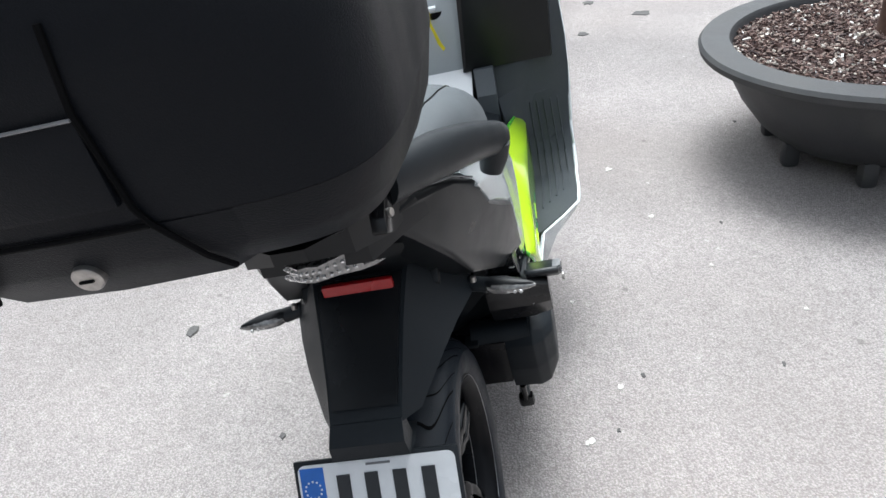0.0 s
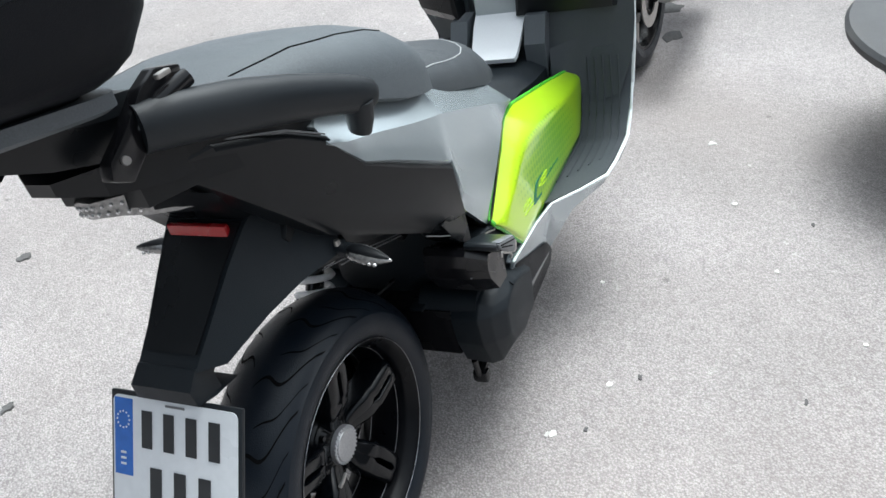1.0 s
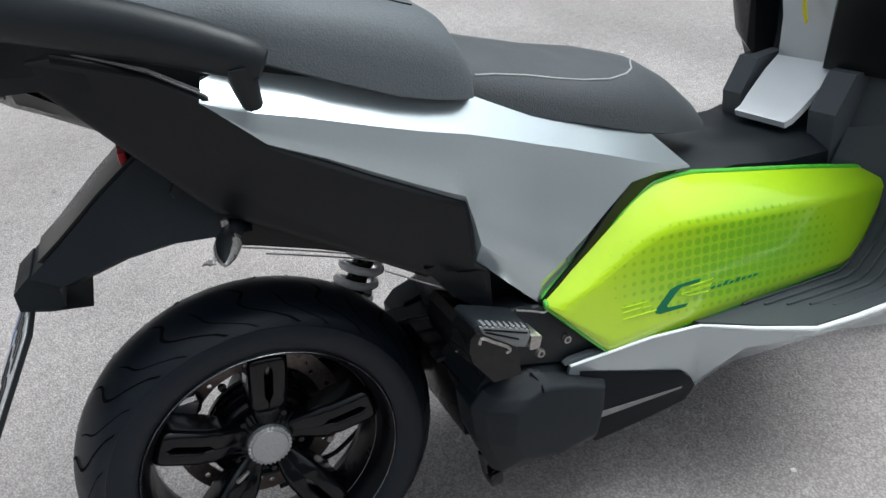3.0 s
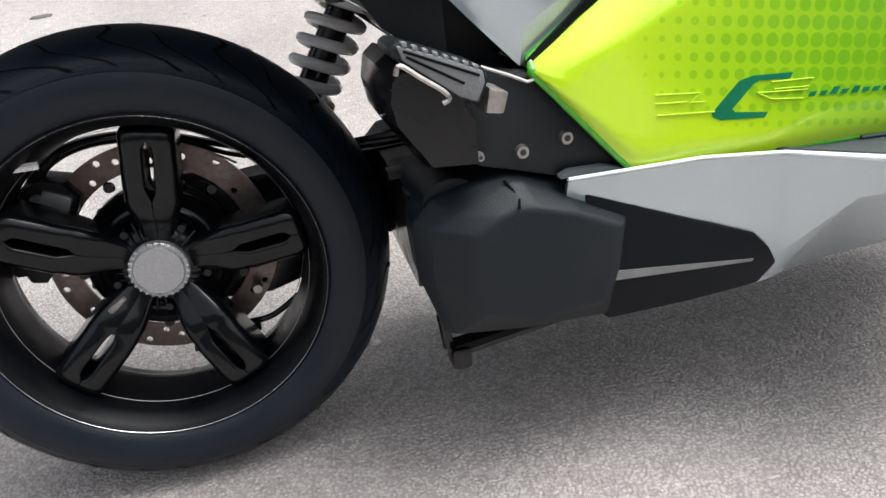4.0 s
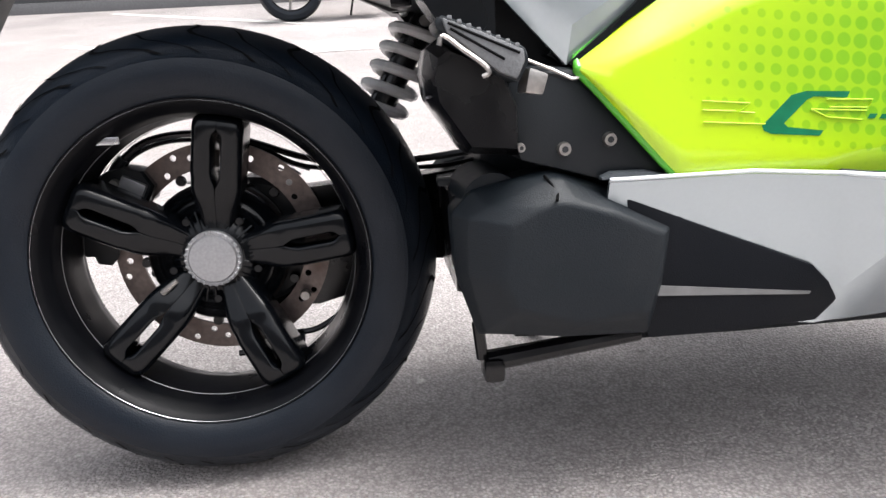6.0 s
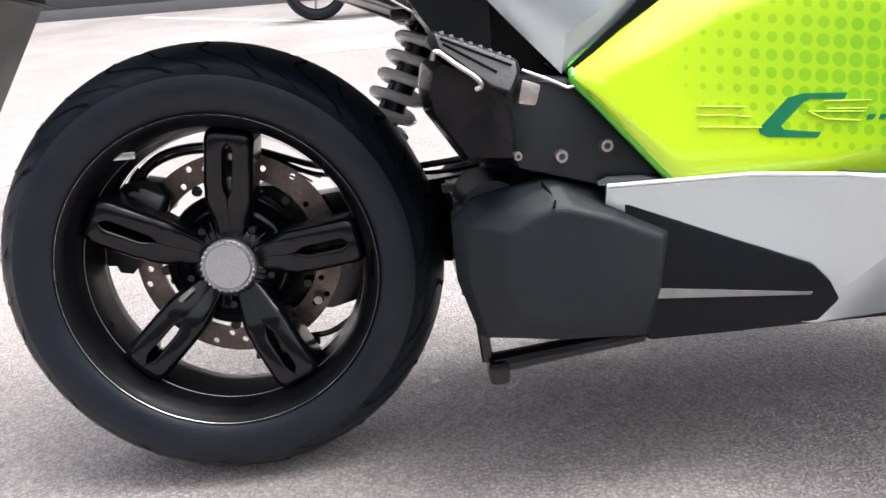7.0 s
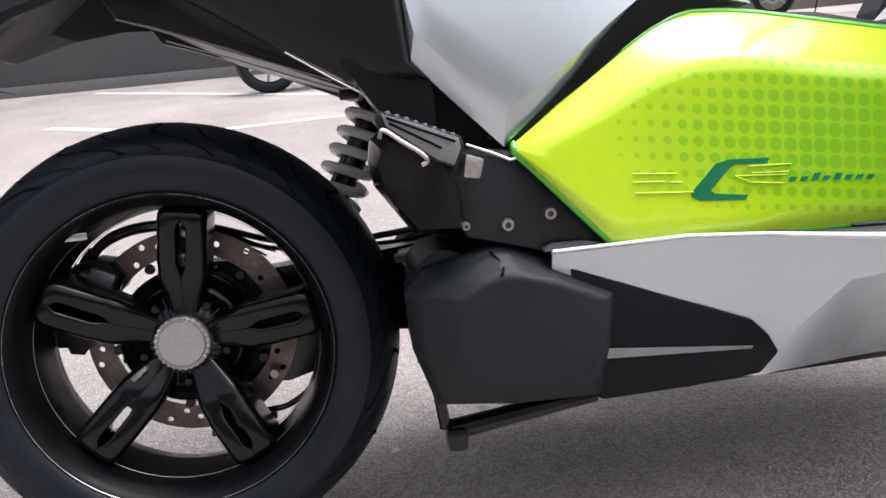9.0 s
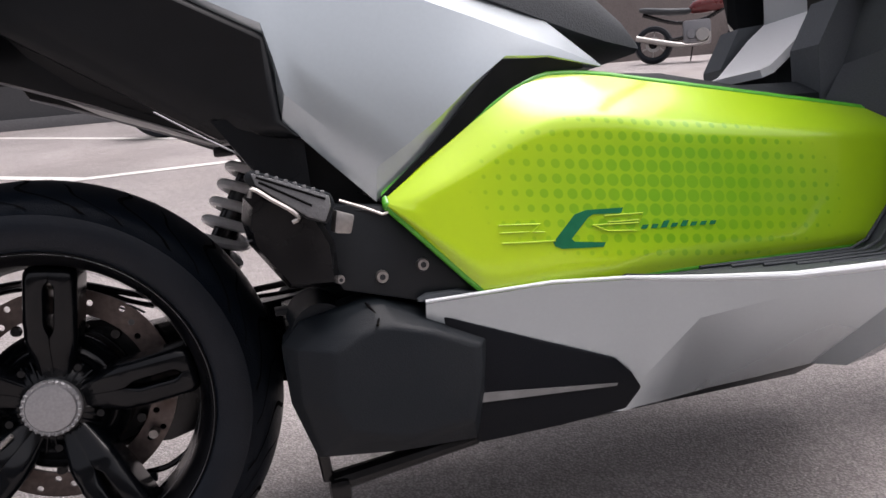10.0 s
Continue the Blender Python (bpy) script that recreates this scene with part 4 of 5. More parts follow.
# indicators: slim leaf-shaped lenses on rubber stalks
for s in (-1, 1):
    st = part("indicator", tube([(.03, s * .13, .716), (.020, s * .150, .717), (.015, s * .168, .716)], [.015, .012, .0125], 12), plastic, scooter, "slim indicator on a rubber stalk")
    def leaf(scale, y0, y1, lift=0.0):
        rings = []
        for u, w, h in ((0, .011, .010), (.12, .0165, .0125), (.35, .0175, .0125), (.62, .0140, .0100), (.85, .0075, .0058), (1.0, .0016, .0016)):
            y, x = y0 + (y1 - y0) * u, .014 - .016 * u
            rings.append([(x + scale * w * math.cos(a), s * y, .716 + lift + scale * h * math.sin(a)) for a in [2 * math.pi * k / 18 for k in range(18)]])
        return loft(rings)
    part("lens", leaf(1.0, .166, .241), clear_lens, st, "clear pointed lens", smooth=50)
    part("lens_cap", leaf(.80, .164, .238, .0036), tail_black, st, "black upper shell of the indicator", smooth=50)
    for k in range(5):
        part("diode", bolt((-.0030 - .0022 * k, s * (.180 + .0095 * k), .7135), .0032, .003, (-1, 0, -.15)), diode_glass, st)
    part("indicator_screw", bolt((.016, s * .147, .7305), .0055, .008, (0, 0, 1)), steel, st)


# seats
def seat(sections, k=14, power=2.6):
    """Cushions from (x, half width, bottom, top) sections."""
    rings = []
    for x, w, z0, z1 in sections:
        ring = []
        for i in range(k + 1):
            a = math.pi * i / k
            c, sn = math.cos(a), math.sin(a)
            ring.append((x, w * (1 if c > 0 else -1) * abs(c) ** (2 / power), z0 + (z1 - z0) * sn ** (2 / power)))
        ring += [(x, -w * .9, z0 - .004), (x, w * .9, z0 - .004)]
        rings.append(ring)
    return loft(rings)


def seat_top(sections, x, y, power):
    """The height of a seat's cover at x, y."""
    w, z0, z1 = (along([(q[0], q[k]) for q in sections], x) for k in (1, 2, 3))
    return z0 + (z1 - z0) * max(0.0, 1 - (abs(y) / w) ** power) ** (1 / power)


PILLION = [(-.112, .085, .965, .990), (-.100, .112, .962, 1.008), (-.04, .146, .950, 1.017), (.08, .176, .922, 1.009), (.18, .190, .876, .991), (.25, .194, .845, .974), (.30, .194, .830, .953), (.335, .190, .822, .928), (.350, .183, .819, .897), (.357, .174, .818, .868)]
RIDER = [(.30, .150, .81, .880), (.36, .160, .80, .886), (.45, .166, .768, .856), (.55, .164, .732, .826), (.64, .156, .698, .805), (.70, .142, .678, .785), (.75, .126, .665, .752), (.79, .114, .657, .712), (.812, .100, .655, .676)]
ps = part("pillion_seat", seat(PILLION, k=22, power=3.4), seat_grey, scooter, "charcoal ribbed leather pillion seat", smooth=40)
for s in (-1, 1):
    line = [(-.09, .098), (-.06, .108), (-.027, .116), (.03, .124), (.08, .130), (.13, .135), (.18, .138), (.22, .140), (.25, .142), (.28, .142), (.30, .140)]
    part("seat_seam", tube([(x, s * y, seat_top(PILLION, x, y, 3.4) - .0006) for x, y in line], .0017, 6), groove_mat, ps)
rs = part("rider_seat", seat(RIDER, k=22), seat_dark, scooter, "dark leather rider seat with grey stitching", smooth=40)
for s in (-1, 1):
    line = [(.372, .150), (.40, .148), (.45, .146), (.50, .144), (.55, .140), (.60, .132), (.64, .118), (.665, .098), (.68, .075), (.70, .05), (.71, .02), (.712, .0)]
    part("stitching", tube([(x, s * y, seat_top(RIDER, x, y, 2.6) + .0002) for x, y in line], .0015, 6), thread, rs)
part("seat_screw", bolt((-.085, -.095, seat_top(PILLION, -.085, .095, 3.4) + .001), .008, .004, (0, 0, 1)), steel, ps)

# grab handles
for s in (-1, 1):
    bar = [(-.185, .110, 1.012), (-.14, .130, 1.004), (-.08, .156, .988), (-.02, .181, .968), (.03, .203, .949), (.066, .219, .933), (.084, .226, .924), (.091, .229, .920)]
    part("grab_handle", join(tube([(x, s * y, z) for x, y, z in bar], [.027, .030, .0310, .0295, .027, .0245, .022, .016], 18, flat=.74), tube([(.066, s * .217, .926), (.070, s * .212, .900), (.074, s * .204, .878)], [.024, .021, .017], 12, flat=.7)), plastic, scooter, "matt black rubber grab handle", smooth=50)

# luggage rack
rack = part("luggage_rack", loft([[(x, -w, z + .012), (x, w, z + .012), (x, w * .94, z - .012), (x, -w * .94, z - .012)] for x, w, z in ((-.15, .085, 1.032), (-.20, .100, 1.044), (-.30, .100, 1.070), (-.38, .092, 1.090), (-.395, .080, 1.095))]), plastic, scooter, "black luggage rack on bent brackets")
for s in (-1, 1):
    side = [(-.098, 1.050), (-.135, 1.060), (-.165, 1.048), (-.205, 1.020), (-.238, 1.002), (-.246, .984), (-.222, .970), (-.198, .984), (-.165, 1.012), (-.130, 1.030), (-.100, 1.036)]
    part("rack_bracket", plate_xz(side, s * .098, s * .116, 0.003), gloss_black, rack, "bent black rack bracket")
    part("rack_strut", tube([(-.112, s * .135, 1.040), (-.15, s * .125, 1.030), (-.185, s * .112, 1.010)], [.010, .011, .010], 10, flat=.7), gloss_black, rack)
    part("rack_bolt", bolt((-.222, s * .117, .996), .0060, .008, (-.3, s * 1, .2)), steel, rack)
    part("rack_spacer", box((-.150, s * .140, 1.058), (.020, .008, .006), .002), steel, rack)

part("rack_base", loft([[(x, -w, z1), (x, w, z1), (x, w * .85, z0), (x, -w * .85, z0)] for x, w, z0, z1 in ((-.13, .085, .975, 1.026), (-.20, .090, .985, 1.036), (-.27, .085, 1.010, 1.054), (-.35, .075, 1.050, 1.078))]), tail_black, rack, "black wedge under the rack", smooth=25)

# top case
def case_ring(z, x0, x1, w, p=5.0, k=48, dz=0.0):
    cx_, rx = (x0 + x1) / 2, (x1 - x0) / 2
    ring = []
    for i in range(k):
        a = 2 * math.pi * i / k
        c, sn = math.cos(a), math.sin(a)
        x = cx_ + rx * math.copysign(abs(c) ** (2 / p), c)
        ring.append((x, w * math.copysign(abs(sn) ** (2 / p), sn), z + dz * (x - cx_)))
    return ring


case = empty("top_case")
case.matrix_world = scooter.matrix_world
tagged(case, "large black plastic top case locked on the rear rack", "top case")
tub = loft([case_ring(*r) for r in ((1.066, -.38, -.215, .10, 3.0, 48, -.15), (1.084, -.41, -.205, .125, 4.0, 48, -.16), (1.090, -.435, -.196, .140, 4.5, 48, -.17), (1.099, -.480, -.186, .161, 5.0, 48, -.14), (1.112, -.503, -.170, .181, 5.2, 48, -.115), (1.140, -.518, -.146, .197, 5.5, 48, -.06), (1.180, -.528, -.118, .208, 5.5, 48, 0.0))])
part("tub", tub, case_plastic, case, "black tub of the case", smooth=40)
part("base_plate", loft([case_ring(*r) for r in ((1.060, -.400, -.192, .126, 5.0, 48, -.17), (1.065, -.410, -.184, .134, 5.0, 48, -.17), (1.080, -.412, -.184, .136, 5.0, 48, -.17))]), knee_grey, case, "dull grey base plate under the case")
lid = loft([case_ring(*r) for r in ((1.1804, -.5285, -.1136, .2084, 5.5), (1.27, -.535, -.108, .212, 5.5), (1.33, -.530, -.112, .208, 5.2), (1.375, -.505, -.140, .185, 4.5), (1.395, -.45, -.20, .13, 3.5), (1.400, -.38, -.24, .08, 3))])
part("lid", lid, case_plastic, case, "black domed lid", smooth=40)
part("lower_lip", loft([[(x1, -w, z + d), (x0 + .014, -w * .93, z + d * .6), (x0 + .003, -w * .72, z), (x0, 0, z - .001), (x0 + .003, w * .72, z), (x0 + .014, w * .93, z + d * .6), (x1, w, z + d)] for x0, x1, w, z, d in ((-.499, -.44, .100, 1.1200, .010), (-.504, -.435, .112, 1.1225, .010), (-.5215, -.43, .140, 1.150, .003), (-.5300, -.43, .150, 1.1790, .0))]), case_plastic, case, "lower rear lip of the case", smooth=40)
part("lock_panel", box((-.523, 0.0, 1.2315), (.016, .112, .1010), .006), case_plastic, case)
part("lock_flap", box((-.531, 0.0, 1.225), (.012, .096, .058), .004), case_plastic, case)
lock = part("lock", tube([(-.516, .007, 1.1480), (-.5245, .007, 1.1458), (-.5258, .007, 1.1455)], [.0112, .0106, .0092], 28), steel, case, "round steel key lock", smooth=40)
part("keyhole", box((-.5262, .007, 1.1454), (.0024, .0105, .0020), .0005), groove_mat, lock)
for s in (-1, 1):
    part("lid_groove", tube([(-.5335, s * .054, 1.305), (-.5365, s * .049, 1.257), (-.5320, s * .053, 1.193), (-.5310, s * .058, 1.181), (-.5225, s * .079, 1.148), (-.5130, s * .090, 1.132)], .0022, 6), groove_mat, case)
part("lid_groove", tube([(-.5315, -.057, 1.1800), (-.5318, 0, 1.1795), (-.5315, .057, 1.1800)], .0020, 6), groove_mat, case)
part("flap_edge", tube([(-.5382, -.048, 1.254), (-.5382, .048, 1.254)], .0012, 6), bike_grey, case)
part("keyhole", box((-.5224, .006, 1.1475), (.002, .014, .003), .0004, seg=1), plate_ink, case)

# lower fairing, floorboard, leg shield
C = -.030  # the front sits a touch to the right
LEFT_LIMIT = [(.18, .20), (.30, .24), (.345, .30), (.40, .195), (.53, .178), (.664, .222), (.905, .280), (1.0, .28)]
for s in (-1, 1):
    def P(x, y, z):
        if s > 0 and x > 1.03:
            y = min(y, along(LEFT_LIMIT, z))
            x += .11 * min(1.0, max(0.0, (y - .10) / .06)) * min(1.0, max(0.0, (z - .5) / .1))
        return (x, s * y, z)
    secs = [(.452, (.220, .378), (.214, .362), (.205, .350)), (.60, (.229, .3785), (.2140, .33), (.205, .212)), (.693, (.238, .371), (.2135, .292), (.202, .200)), (.712, (.250, .369), (.2140, .240), (.198, .200)), (.765, (.290, .366), (.268, .318), (.170, .190)), (.84, (.338, .363), (.328, .342), (.155, .188)), (.92, (.345, .360), (.335, .338), (.150, .187)),
            (1.02, (.347, .356), (.336, .335), (.140, .186)), (1.05, (.350, .362), (.325, .29), (.175, .186)), (1.10, (.353, .41), (.33, .30), (.17, .19)), (1.14, (.356, .47), (.335, .36), (.16, .21)), (1.155, (.366, .585), (.34, .45), (.15, .28)), (1.165, (.372, .72), (.33, .60), (.14, .40)), (1.175, (.368, .85), (.32, .72), (.12, .50)), (1.19, (.34, .96), (.30, .85), (.1, .6))]
    part("lower_fairing", sheet([[P(x, *t), P(x, *m), P(x, *b)] for x, t, m, b in secs], .006), silver, scooter, "silver-grey lower fairing", smooth=30)
    part("edge_trim", tube([P(x, t[0] + .001, t[1] + .003) for x, t, m, b in secs], [.0022] * 3 + [.0028, .0035, .0042, .0046] + [.0050] * 8, 8), trim_white, scooter, "pale edge trim along the floorboard")
    if s < 0:
        part("shield_trim", tube([(x + .040, -t[0] + .006, t[1] + .004) for x, t, m, b in secs[10:]], .0050, 8), trim_white, scooter, "second pale trim along the leg shield")
        part("shield_gap", tube([(x + .020, -t[0] + .006, t[1] + .002) for x, t, m, b in secs[10:]], .0090, 8), tail_black, scooter, "black gap between the trims")
    rows = []
    for x, t, m, b in secs[2:12]:
        k = max(0.0, x - 1.05)
        rows.append([P(x, t[0] - .004, t[1] + .001), P(x - .2 * k, (t[0] + .20) / 2, t[1] - .004), P(x - .3 * k, .195, t[1] - .006)])
    part("floorboard", sheet(rows, .006), floor_rubber, scooter, "ribbed charcoal rubber floorboard", smooth=45)
    for i in range(6):
        y = .222 + .020 * i
        part("floor_rib", tube([P(.80 + .03 * i, y, .3685 - .001 * i), P(.92, y + .003, .3640), P(1.02, y + .005, .3610), P(1.045, y + .005, .3700), P(1.080, y + .006, .410), P(1.108, y + .006, .470), P(1.122, y + .006, .56)], .0022, 6), floor_rubber, scooter)
    # inner leg shield: knee wells below, storage lids above
    part("inner_shield", sheet([[P(1.189, .341, .962), P(1.17, .24, .955), P(1.19, .09, .95)], [P(1.174, .369, .85), P(1.13, .25, .84), P(1.19, .06, .83)], [P(1.163, .373, .72), P(1.115, .25, .70), P(1.155, .07, .69)], [P(1.158, .371, .64), P(1.13, .25, .62), P(1.09, .16, .60)], [P(1.150, .363, .56), P(1.12, .22, .53), P(1.04, .17, .55)], [P(1.11, .33, .46), P(1.10, .19, .42), P(1.06, .16, .42)]], .006), floor_rubber, scooter, "charcoal inner leg shield", smooth=35)
    part("storage_lid", loft([[P(x, w0, z0), P(x, w0 + .03, z1), P(x, w1 + .02, z1), P(x, w1, z0)] for x, w0, w1, z0, z1 in ((1.16, .075, .335, .675, .955), (1.105, .080, .330, .690, .95), (1.095, .092, .300, .712, .935))]), tail_black, scooter, "black storage lid", smooth=30)
    part("knee_pad", loft([[P(x, .080 - C * s * -1, z0), P(x, .080 - C * s * -1, z1), P(x, .165 if s < 0 else .098, z1), P(x, .160 if s < 0 else .095, z0)] for x, z0, z1 in ((1.15, .48, .70), (1.085, .49, .695), (1.045, .50, .632))]), knee_grey, scooter, "charcoal knee pad")
part("tunnel", loft([[(x, -w, z0), (x, -w, z1 - .02), (x, -w * .75, z1), (x, w * .75, z1), (x, w, z1 - .02), (x, w, z0)] for x, w, z0, z1 in ((.70, .165, .55, .628), (.83, .160, .50, .618), (.95, .155, .45, .592), (1.05, .16, .42, .588), (1.15, .17, .40, .60), (1.22, .17, .40, .66))]), plastic_grey, scooter, "charcoal centre tunnel", smooth=35)
part("centre_panel", sheet([[(1.140, .070 + C, .692), (1.140, -.072 + C, .692)], [(1.10, .069 + C, .664), (1.10, -.071 + C, .664)], [(1.05, .064 + C, .622), (1.05, -.066 + C, .622)], [(1.03, .060 + C, .6065), (1.03, -.063 + C, .6065)], [(1.012, .058 + C, .601), (1.012, -.061 + C, .601)]], .012), white_silver, scooter, "pale silver centre panel", smooth=40)
part("glove_panel", sheet([[(1.150, .165 + C, .955), (1.150, -.165 + C, .955)], [(1.142, .135 + C, .895), (1.142, -.135 + C, .895)], [(1.138, .078 + C, .850), (1.138, -.078 + C, .850)], [(1.136, .064 + C, .77), (1.136, -.066 + C, .77)], [(1.136, .068 + C, .694), (1.136, -.070 + C, .694)]], .012), glove_silver, scooter, "silver-grey glovebox panel", smooth=40)
lockring = part("ignition", tube([(1.155, C, .868), (1.130, C, .875)], [.030, .028], 20), gloss_black, scooter, "black ignition lock")
part("key", join(tube([(1.130, C, .875), (1.105, C, .882)], .009, 10), box((1.095, C, .886), (.024, .03, .008), .003)), white_silver, lockring, "key")
part("ribbon", sheet([[(1.100, C + .012, .875), (1.100, C + .004, .877)], [(1.110, C + .016, .845), (1.108, C + .008, .845)], [(1.107, C + .008, .815), (1.105, C + .0, .817)], [(1.103, C + .002, .785), (1.101, C - .008, .789)], [(1.098, C - .010, .765), (1.096, C - .017, .772)]], .001), yellow, lockring, "yellow ribbon")
# front: fairing nose, handlebar, front wheel, mostly hidden behind the shield
part("front_fairing", loft([[(x, C + w * math.cos(a) * (.82 if math.cos(a) > 0 else 1), z + h * math.sin(a)) for a in [2 * math.pi * k / 20 for k in range(20)]] for x, w, h, z in ((1.205, .31, .30, .80), (1.30, .31, .30, .80), (1.45, .27, .28, .82), (1.58, .20, .22, .80), (1.70, .10, .12, .76), (1.74, .03, .04, .74))]), silver, scooter, "silver-grey front fairing", smooth=45)
part("handlebar", tube(curve_points([(1.05, C + .36, 1.08), (1.10, C + .20, 1.09), (1.16, C, 1.07), (1.10, C - .20, 1.09), (1.05, C - .36, 1.08)], 5), .014, 12), gloss_black, scooter, "black handlebar")
fw = part("front_wheel", revolve_y([(-.03, 0), (-.03, .05), (-.012, .06), (-.012, .175), (-.05, .19), (.05, .19), (.012, .175), (.012, .06), (.03, .05), (.03, 0)], 48), wheel_black, scooter, "black front wheel")
fw.location = (1.61, C, R)
build_tyre(fw, .75)
part("fork", join(tube([(1.61, C - .075, R), (1.47, C - .075, .72)], .022, 12), tube([(1.61, C + .075, R), (1.47, C + .075, .72)], .022, 12)), gloss_black, scooter, "black fork legs")


# ---- the street ----
def ground_mark(x, y, r, mat, seed, name, label):
    """A flat irregular spot on the asphalt."""
    rng = random.Random(seed)
    n = 11
    rad = [r * rng.uniform(.55, 1.2) for _ in range(n)]
    st = rng.uniform(.5, 1.0)
    top = [(x + rad[k] * math.cos(2 * math.pi * k / n), y + st * rad[k] * math.sin(2 * math.pi * k / n), ground_z(y) + .004) for k in range(n)]
    base = [((px - x) * 1.15 + x, (py - y) * 1.15 + y, pz - .006) for px, py, pz in top]
    tagged(mesh_object(name, loft([base, top]), mat), label, "ground mark", kind="structure")


stain = material("dark_stain", (0.085, 0.082, 0.08), 0.8, vary=0.4, scale=120)
chalk = material("pale_chip", (0.62, 0.60, 0.57), 0.8, vary=0.3, scale=150)
for i, (x, y, r) in enumerate(((.86, .91, .026), (.57, -.46, .009), (.58, -.82, .008), (.38, -.37, .007), (1.30, -.84, .009), (2.83, -.25, .07), (3.24, -.18, .08), (2.11, -1.10, .012), (.42, .50, .012), (.03, 1.06, .022), (.54, 1.53, .025), (-.38, 1.43, .022), (-.76, 2.74, .05), (3.6, -.6, .05), (3.9, -1.0, .06), (4.3, -.7, .05))):
    ground_mark(x, y, r, stain, i, "stain", "small dark stain on the asphalt")
for i, (x, y, r) in enumerate(((1.77, -.52, .015), (.35, -.30, .012), (.345, -.29, .009), (.53, -.395, .010), (1.375, -.62, .012), (.91, -.30, .009), (1.05, -.75, .007), (.80, -.95, .008))):
    ground_mark(x, y, r, chalk, 40 + i, "chip", "pale chip on the asphalt")


def build_planter():
    pl = empty("planter")
    pl.location = (1.80, -1.53, 0)
    tagged(pl, "wide dark grey round planter filled with bark mulch", "planter")
    prof = [(0.06, 0.0), (0.06, .33), (.075, .37), (.13, .43), (.22, .495), (.32, .545), (.372, .562), (.386, .572), (.392, .63), (.402, .652), (.424, .657), (.437, .646), (.437, .545), (.425, .535), (.38, .53), (.30, .50), (.30, 0)]
    bm = revolve_y([(z, r) for z, r in prof], 72)
    bmesh.ops.rotate(bm, matrix=Matrix.Rotation(radians(90), 3, "X"), verts=bm.verts)
    part("pot", bm, pot_grey, pl, "dark grey moulded pot with a broad rim", smooth=40)
    for i in range(8):
        a = radians(20 + 45 * i)
        part("pot_foot", box((.37 * math.cos(a), .37 * math.sin(a), .05), (.06, .06, .10), .018), pot_grey, pl)
    rng = random.Random(4)
    soil = []
    for i in range(7):
        r = .53 * i / 6 + .001
        soil.append([(r * math.cos(2 * math.pi * k / 36), r * math.sin(2 * math.pi * k / 36), .405 - .02 * (i / 6)) for k in range(36)])
    part("soil", loft(soil, cap=False), mulch, pl)
    verts, faces = [], []
    for k in range(6500):
        r, a = .53 * math.sqrt(rng.random()), rng.random() * 2 * math.pi
        l, w, t = rng.choice((.004, .005, .006, .007, .007, .010, .010, .017)) * rng.uniform(.7, 1.2), rng.uniform(.003, .007), rng.uniform(.0015, .004)
        m = Matrix.Translation((r * math.cos(a), r * math.sin(a), .408 - .02 * r + rng.uniform(0, .012))) @ Euler((rng.uniform(-.5, .5), rng.uniform(-.5, .5), rng.uniform(0, 6.3))).to_matrix().to_4x4()
        b0 = len(verts)
        for x, y, z in ((-l, -w, -t), (l, -w * .6, -t), (l * .8, w, -t), (-l, w * .7, -t), (-l, -w * .8, t), (l * .9, -w * .5, t), (l * .7, w * .8, t), (-l * .9, w * .6, t)):
            verts.append(tuple(m @ Vector((x, y, z))))
        for f in ((0, 1, 5, 4), (1, 2, 6, 5), (2, 3, 7, 6), (3, 0, 4, 7), (4, 5, 6, 7)):
            faces.append(tuple(b0 + q for q in f))
    me = bpy.data.meshes.new("bark_mulch")
    me.from_pydata(verts, [], faces)
    me.materials.append(mulch)
    mo = new("bark_mulch", me)
    mo.location = (1.80, -1.53, 0)
    tagged(mo, "brown bark mulch with pale chips in the planter", "mulch", kind="stuff")
    tr = mesh_object("tree_trunk", tube(curve_points([(0, 0, .38), (.01, 0, .55), (0, .02, .9), (.02, .02, 1.6), (.0, .0, 2.3)], 4), [.062, .055, .05, .047, .045] + [.043] * 12, 14), bark)
    tr.location = (1.86, -1.56, 0)
    tagged(tr, "bare brown tree trunk rising from the planter", "tree")


build_planter()


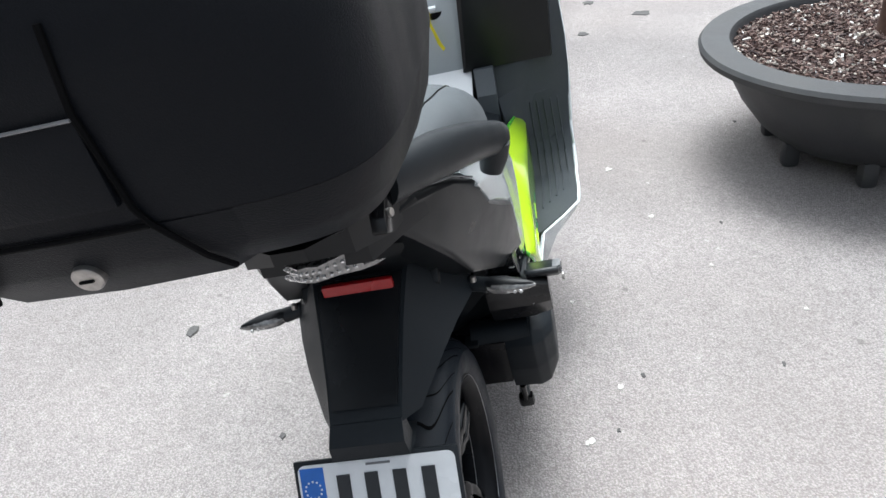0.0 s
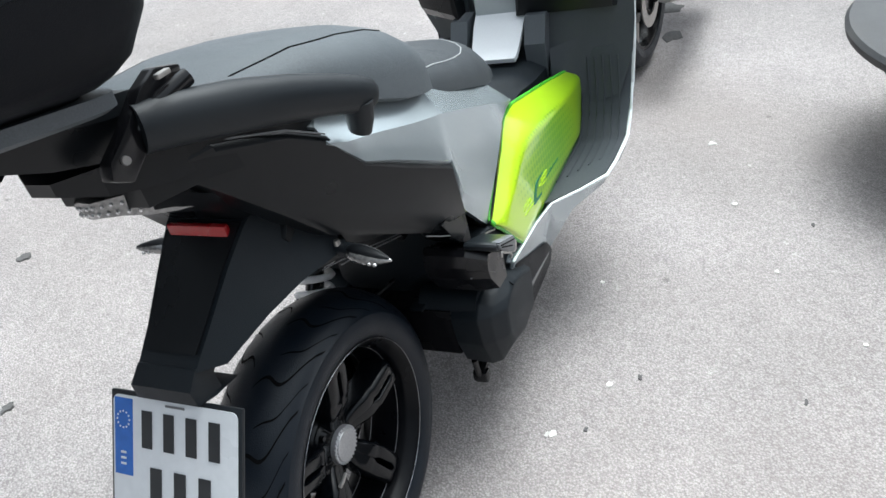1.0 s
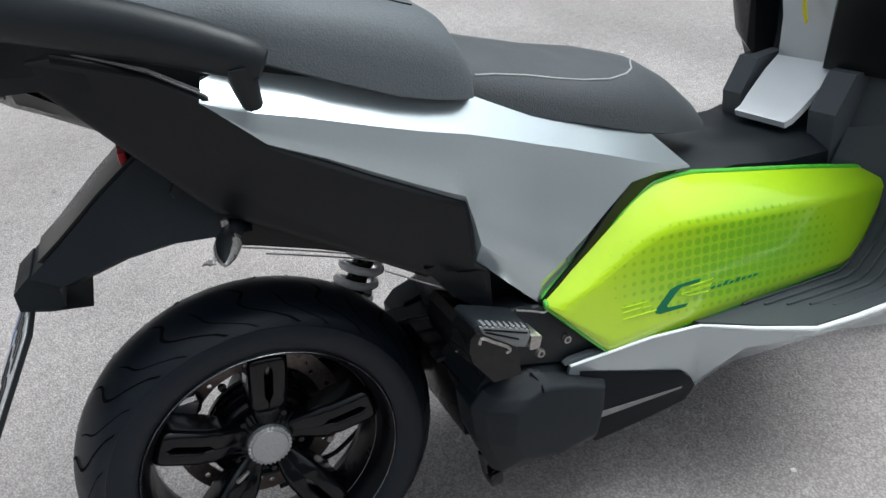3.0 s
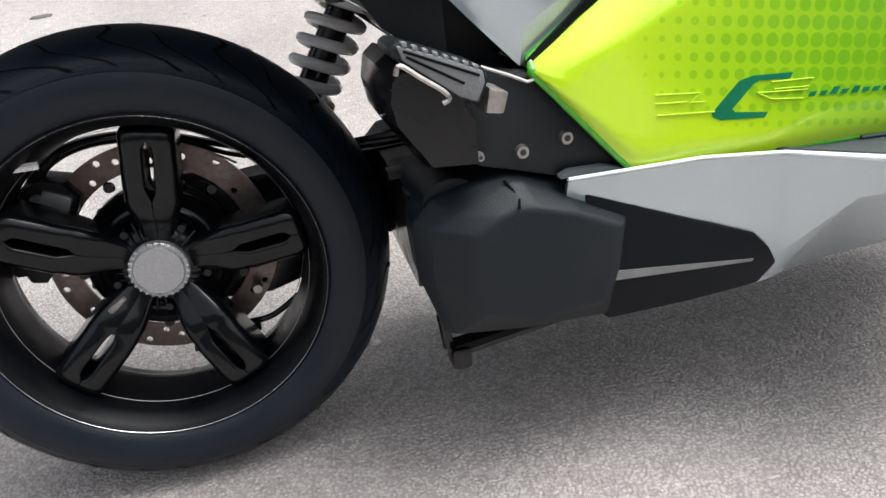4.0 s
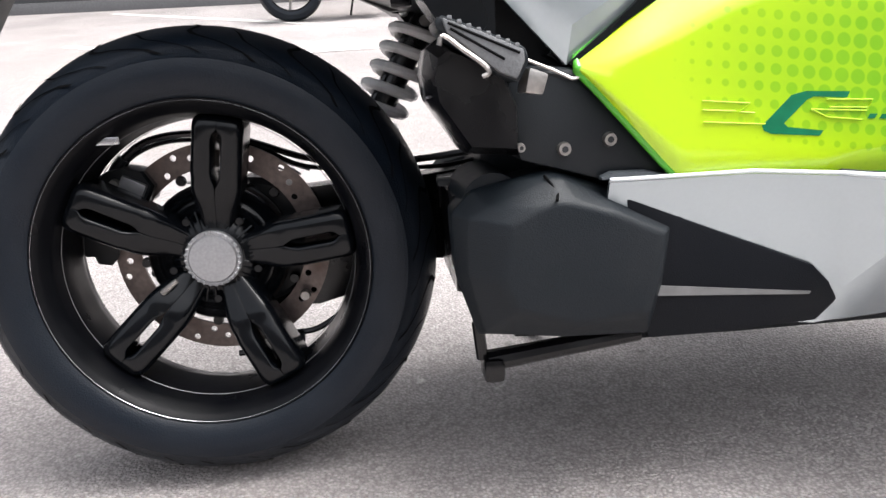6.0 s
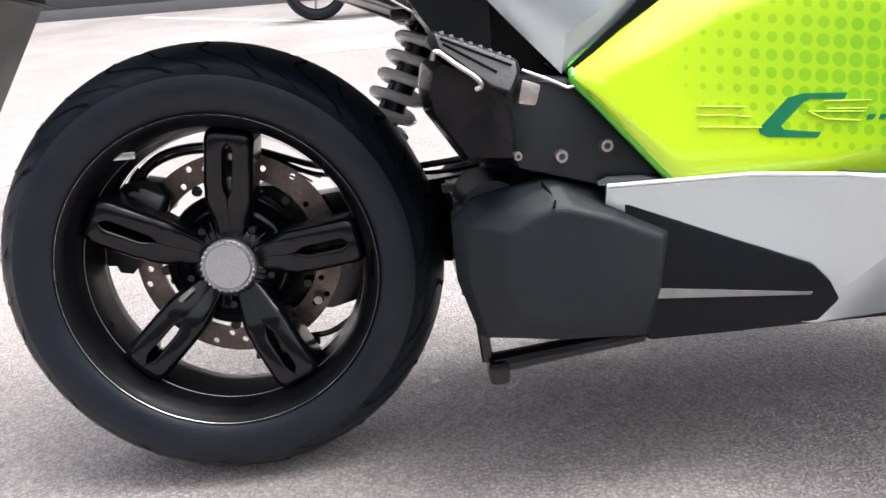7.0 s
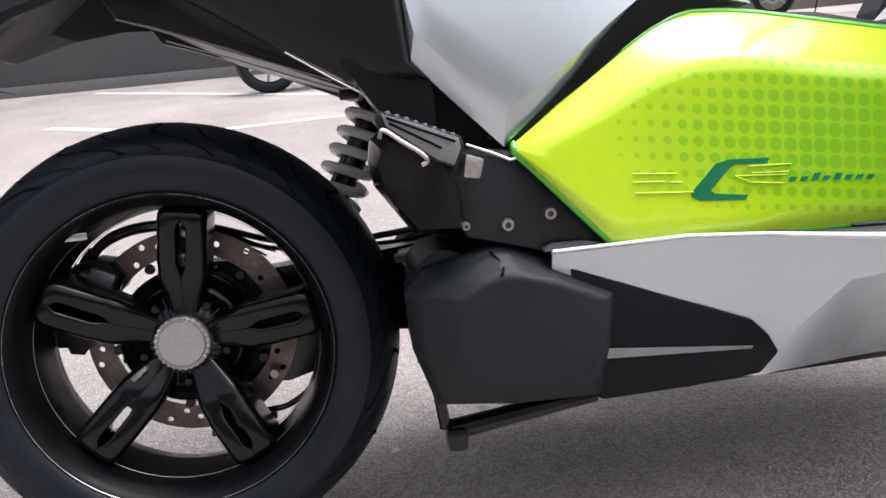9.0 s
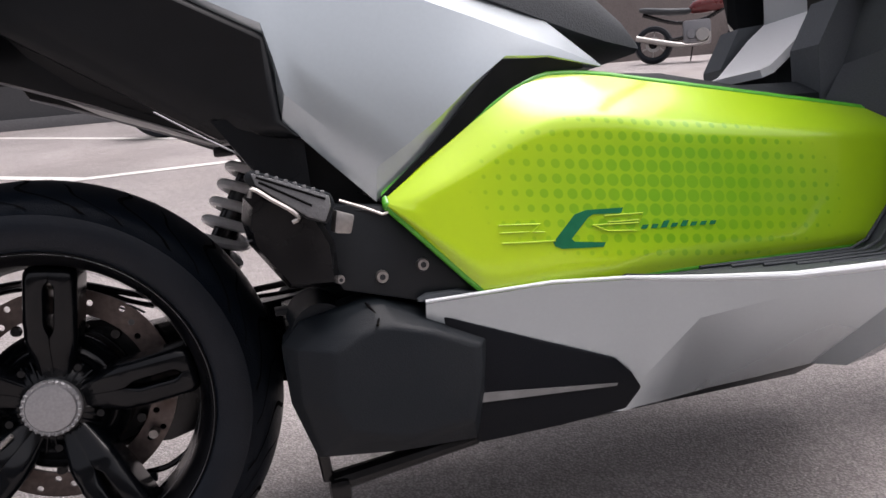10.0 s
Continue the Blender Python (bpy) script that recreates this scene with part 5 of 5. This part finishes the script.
def build_motorcycle(m, paint, label):
    """A plain parked motorcycle: wheels, fork, tank, seat, engine, exhaust."""
    mc = empty("motorcycle")
    tagged(mc, label, "motorcycle", "motorcycles parked nearby")
    mc.matrix_world = m
    for name, x in (("rear_wheel", 0), ("front_wheel", 1.40)):
        w = part(name, revolve_y([(-.05, 0), (-.05, .05), (-.02, .06), (-.015, .10), (.015, .10), (.02, .06), (.05, .05), (.05, 0)], 24), wheel_black, mc)
        w.location = (x, 0, .30)
        part("tyre", revolve_y([(-.055, .215), (-.06, .245), (-.045, .28), (0, .30), (.045, .28), (.06, .245), (.055, .215)], 48, closed=True), rubber, w)
        part("rim", revolve_y([(-.05, .218), (-.05, .20), (.05, .20), (.05, .218)], 48, closed=True), gloss_black, w)
        for i in range(6):
            a = math.pi * i / 3
            part("spoke", tube([(.05 * math.sin(a), 0, .05 * math.cos(a)), (.205 * math.sin(a + .1), 0, .205 * math.cos(a + .1))], .012, 8), steel, w)
        part("disc", revolve_y([(-.065, .07), (-.065, .12), (-.060, .12), (-.060, .07)], 32, closed=True), steel, w)
    part("fork", join(tube([(1.40, -.09, .30), (1.18, -.09, .88)], .022, 10), tube([(1.40, .09, .30), (1.18, .09, .88)], .022, 10)), bike_grey, mc)
    part("mudguard", loft([[(1.40 + .33 * math.sin(a), -.06, .30 + .33 * math.cos(a)), (1.40 + .33 * math.sin(a), .06, .30 + .33 * math.cos(a)), (1.40 + .315 * math.sin(a), .06, .30 + .315 * math.cos(a)), (1.40 + .315 * math.sin(a), -.06, .30 + .315 * math.cos(a))] for a in [radians(-60 + 15 * k) for k in range(8)]]), paint, mc)
    part("tank", loft([[(x, w * math.cos(a), z + h * math.sin(a)) for a in [2 * math.pi * k / 16 for k in range(16)]] for x, w, h, z in ((.55, .06, .05, .78), (.62, .12, .10, .80), (.85, .15, .13, .83), (1.05, .12, .11, .84), (1.14, .05, .06, .84))]), paint, mc, smooth=60)
    part("saddle", loft([[(x, w * math.cos(a), z + h * math.sin(a)) for a in [2 * math.pi * k / 14 for k in range(14)]] for x, w, h, z in ((-.20, .06, .03, .86), (-.10, .11, .05, .84), (.25, .14, .055, .78), (.50, .12, .05, .76), (.60, .07, .04, .77))]), seat_dark, mc, smooth=60)
    part("engine", box((.66, 0, .42), (.42, .30, .36), .05), bike_grey, mc)
    for s in (-1, 1):
        part("engine_cover", tube([(.74, s * .14, .36), (.74, s * .19, .36)], [.11, .095], 20), steel, mc)
        part("engine_case", tube([(.58, s * .14, .38), (.58, s * .175, .38)], [.075, .065], 18), bike_grey, mc)
    part("exhaust", tube(curve_points([(.85, -.12, .40), (.80, -.16, .24), (.50, -.17, .22), (.20, -.19, .28), (-.25, -.20, .40)], 4), [.02] * 9 + [.045] * 8, 12), steel, mc)
    part("rear_frame", tube(curve_points([(1.15, 0, .80), (.80, 0, .62), (.35, 0, .60), (-.15, 0, .78)], 4), .03, 8), gloss_black, mc)
    part("swing_arm", join(tube([(0, -.08, .30), (.45, -.08, .36)], .022, 8), tube([(0, .08, .30), (.45, .08, .36)], .022, 8)), gloss_black, mc)
    part("handlebar", tube(curve_points([(1.05, .36, 1.02), (1.12, .18, 1.05), (1.16, 0, .98), (1.12, -.18, 1.05), (1.05, -.36, 1.02)], 4), .013, 8), gloss_black, mc)
    part("headlamp", tube([(1.18, 0, .90), (1.32, 0, .90)], [.07, .095], 18), gloss_black, mc)
    part("side_stand", tube([(.60, .13, .28), (.55, .27, .01)], .011, 8), gloss_black, mc)
    return mc


build_motorcycle(pose(2.47, -.15, 0, -4, 0, -8), gloss_black, "black motorcycle with a front fairing parked ahead")
build_motorcycle(pose(-.45, 6.15, ground_z(6.15), -5, 0, 8), gloss_black, "dark motorcycle parked before the wall")
build_motorcycle(pose(6.72, 9.75, ground_z(9.75), -5, 0, -34), bike_red, "red and grey motorcycle parked before the wall")
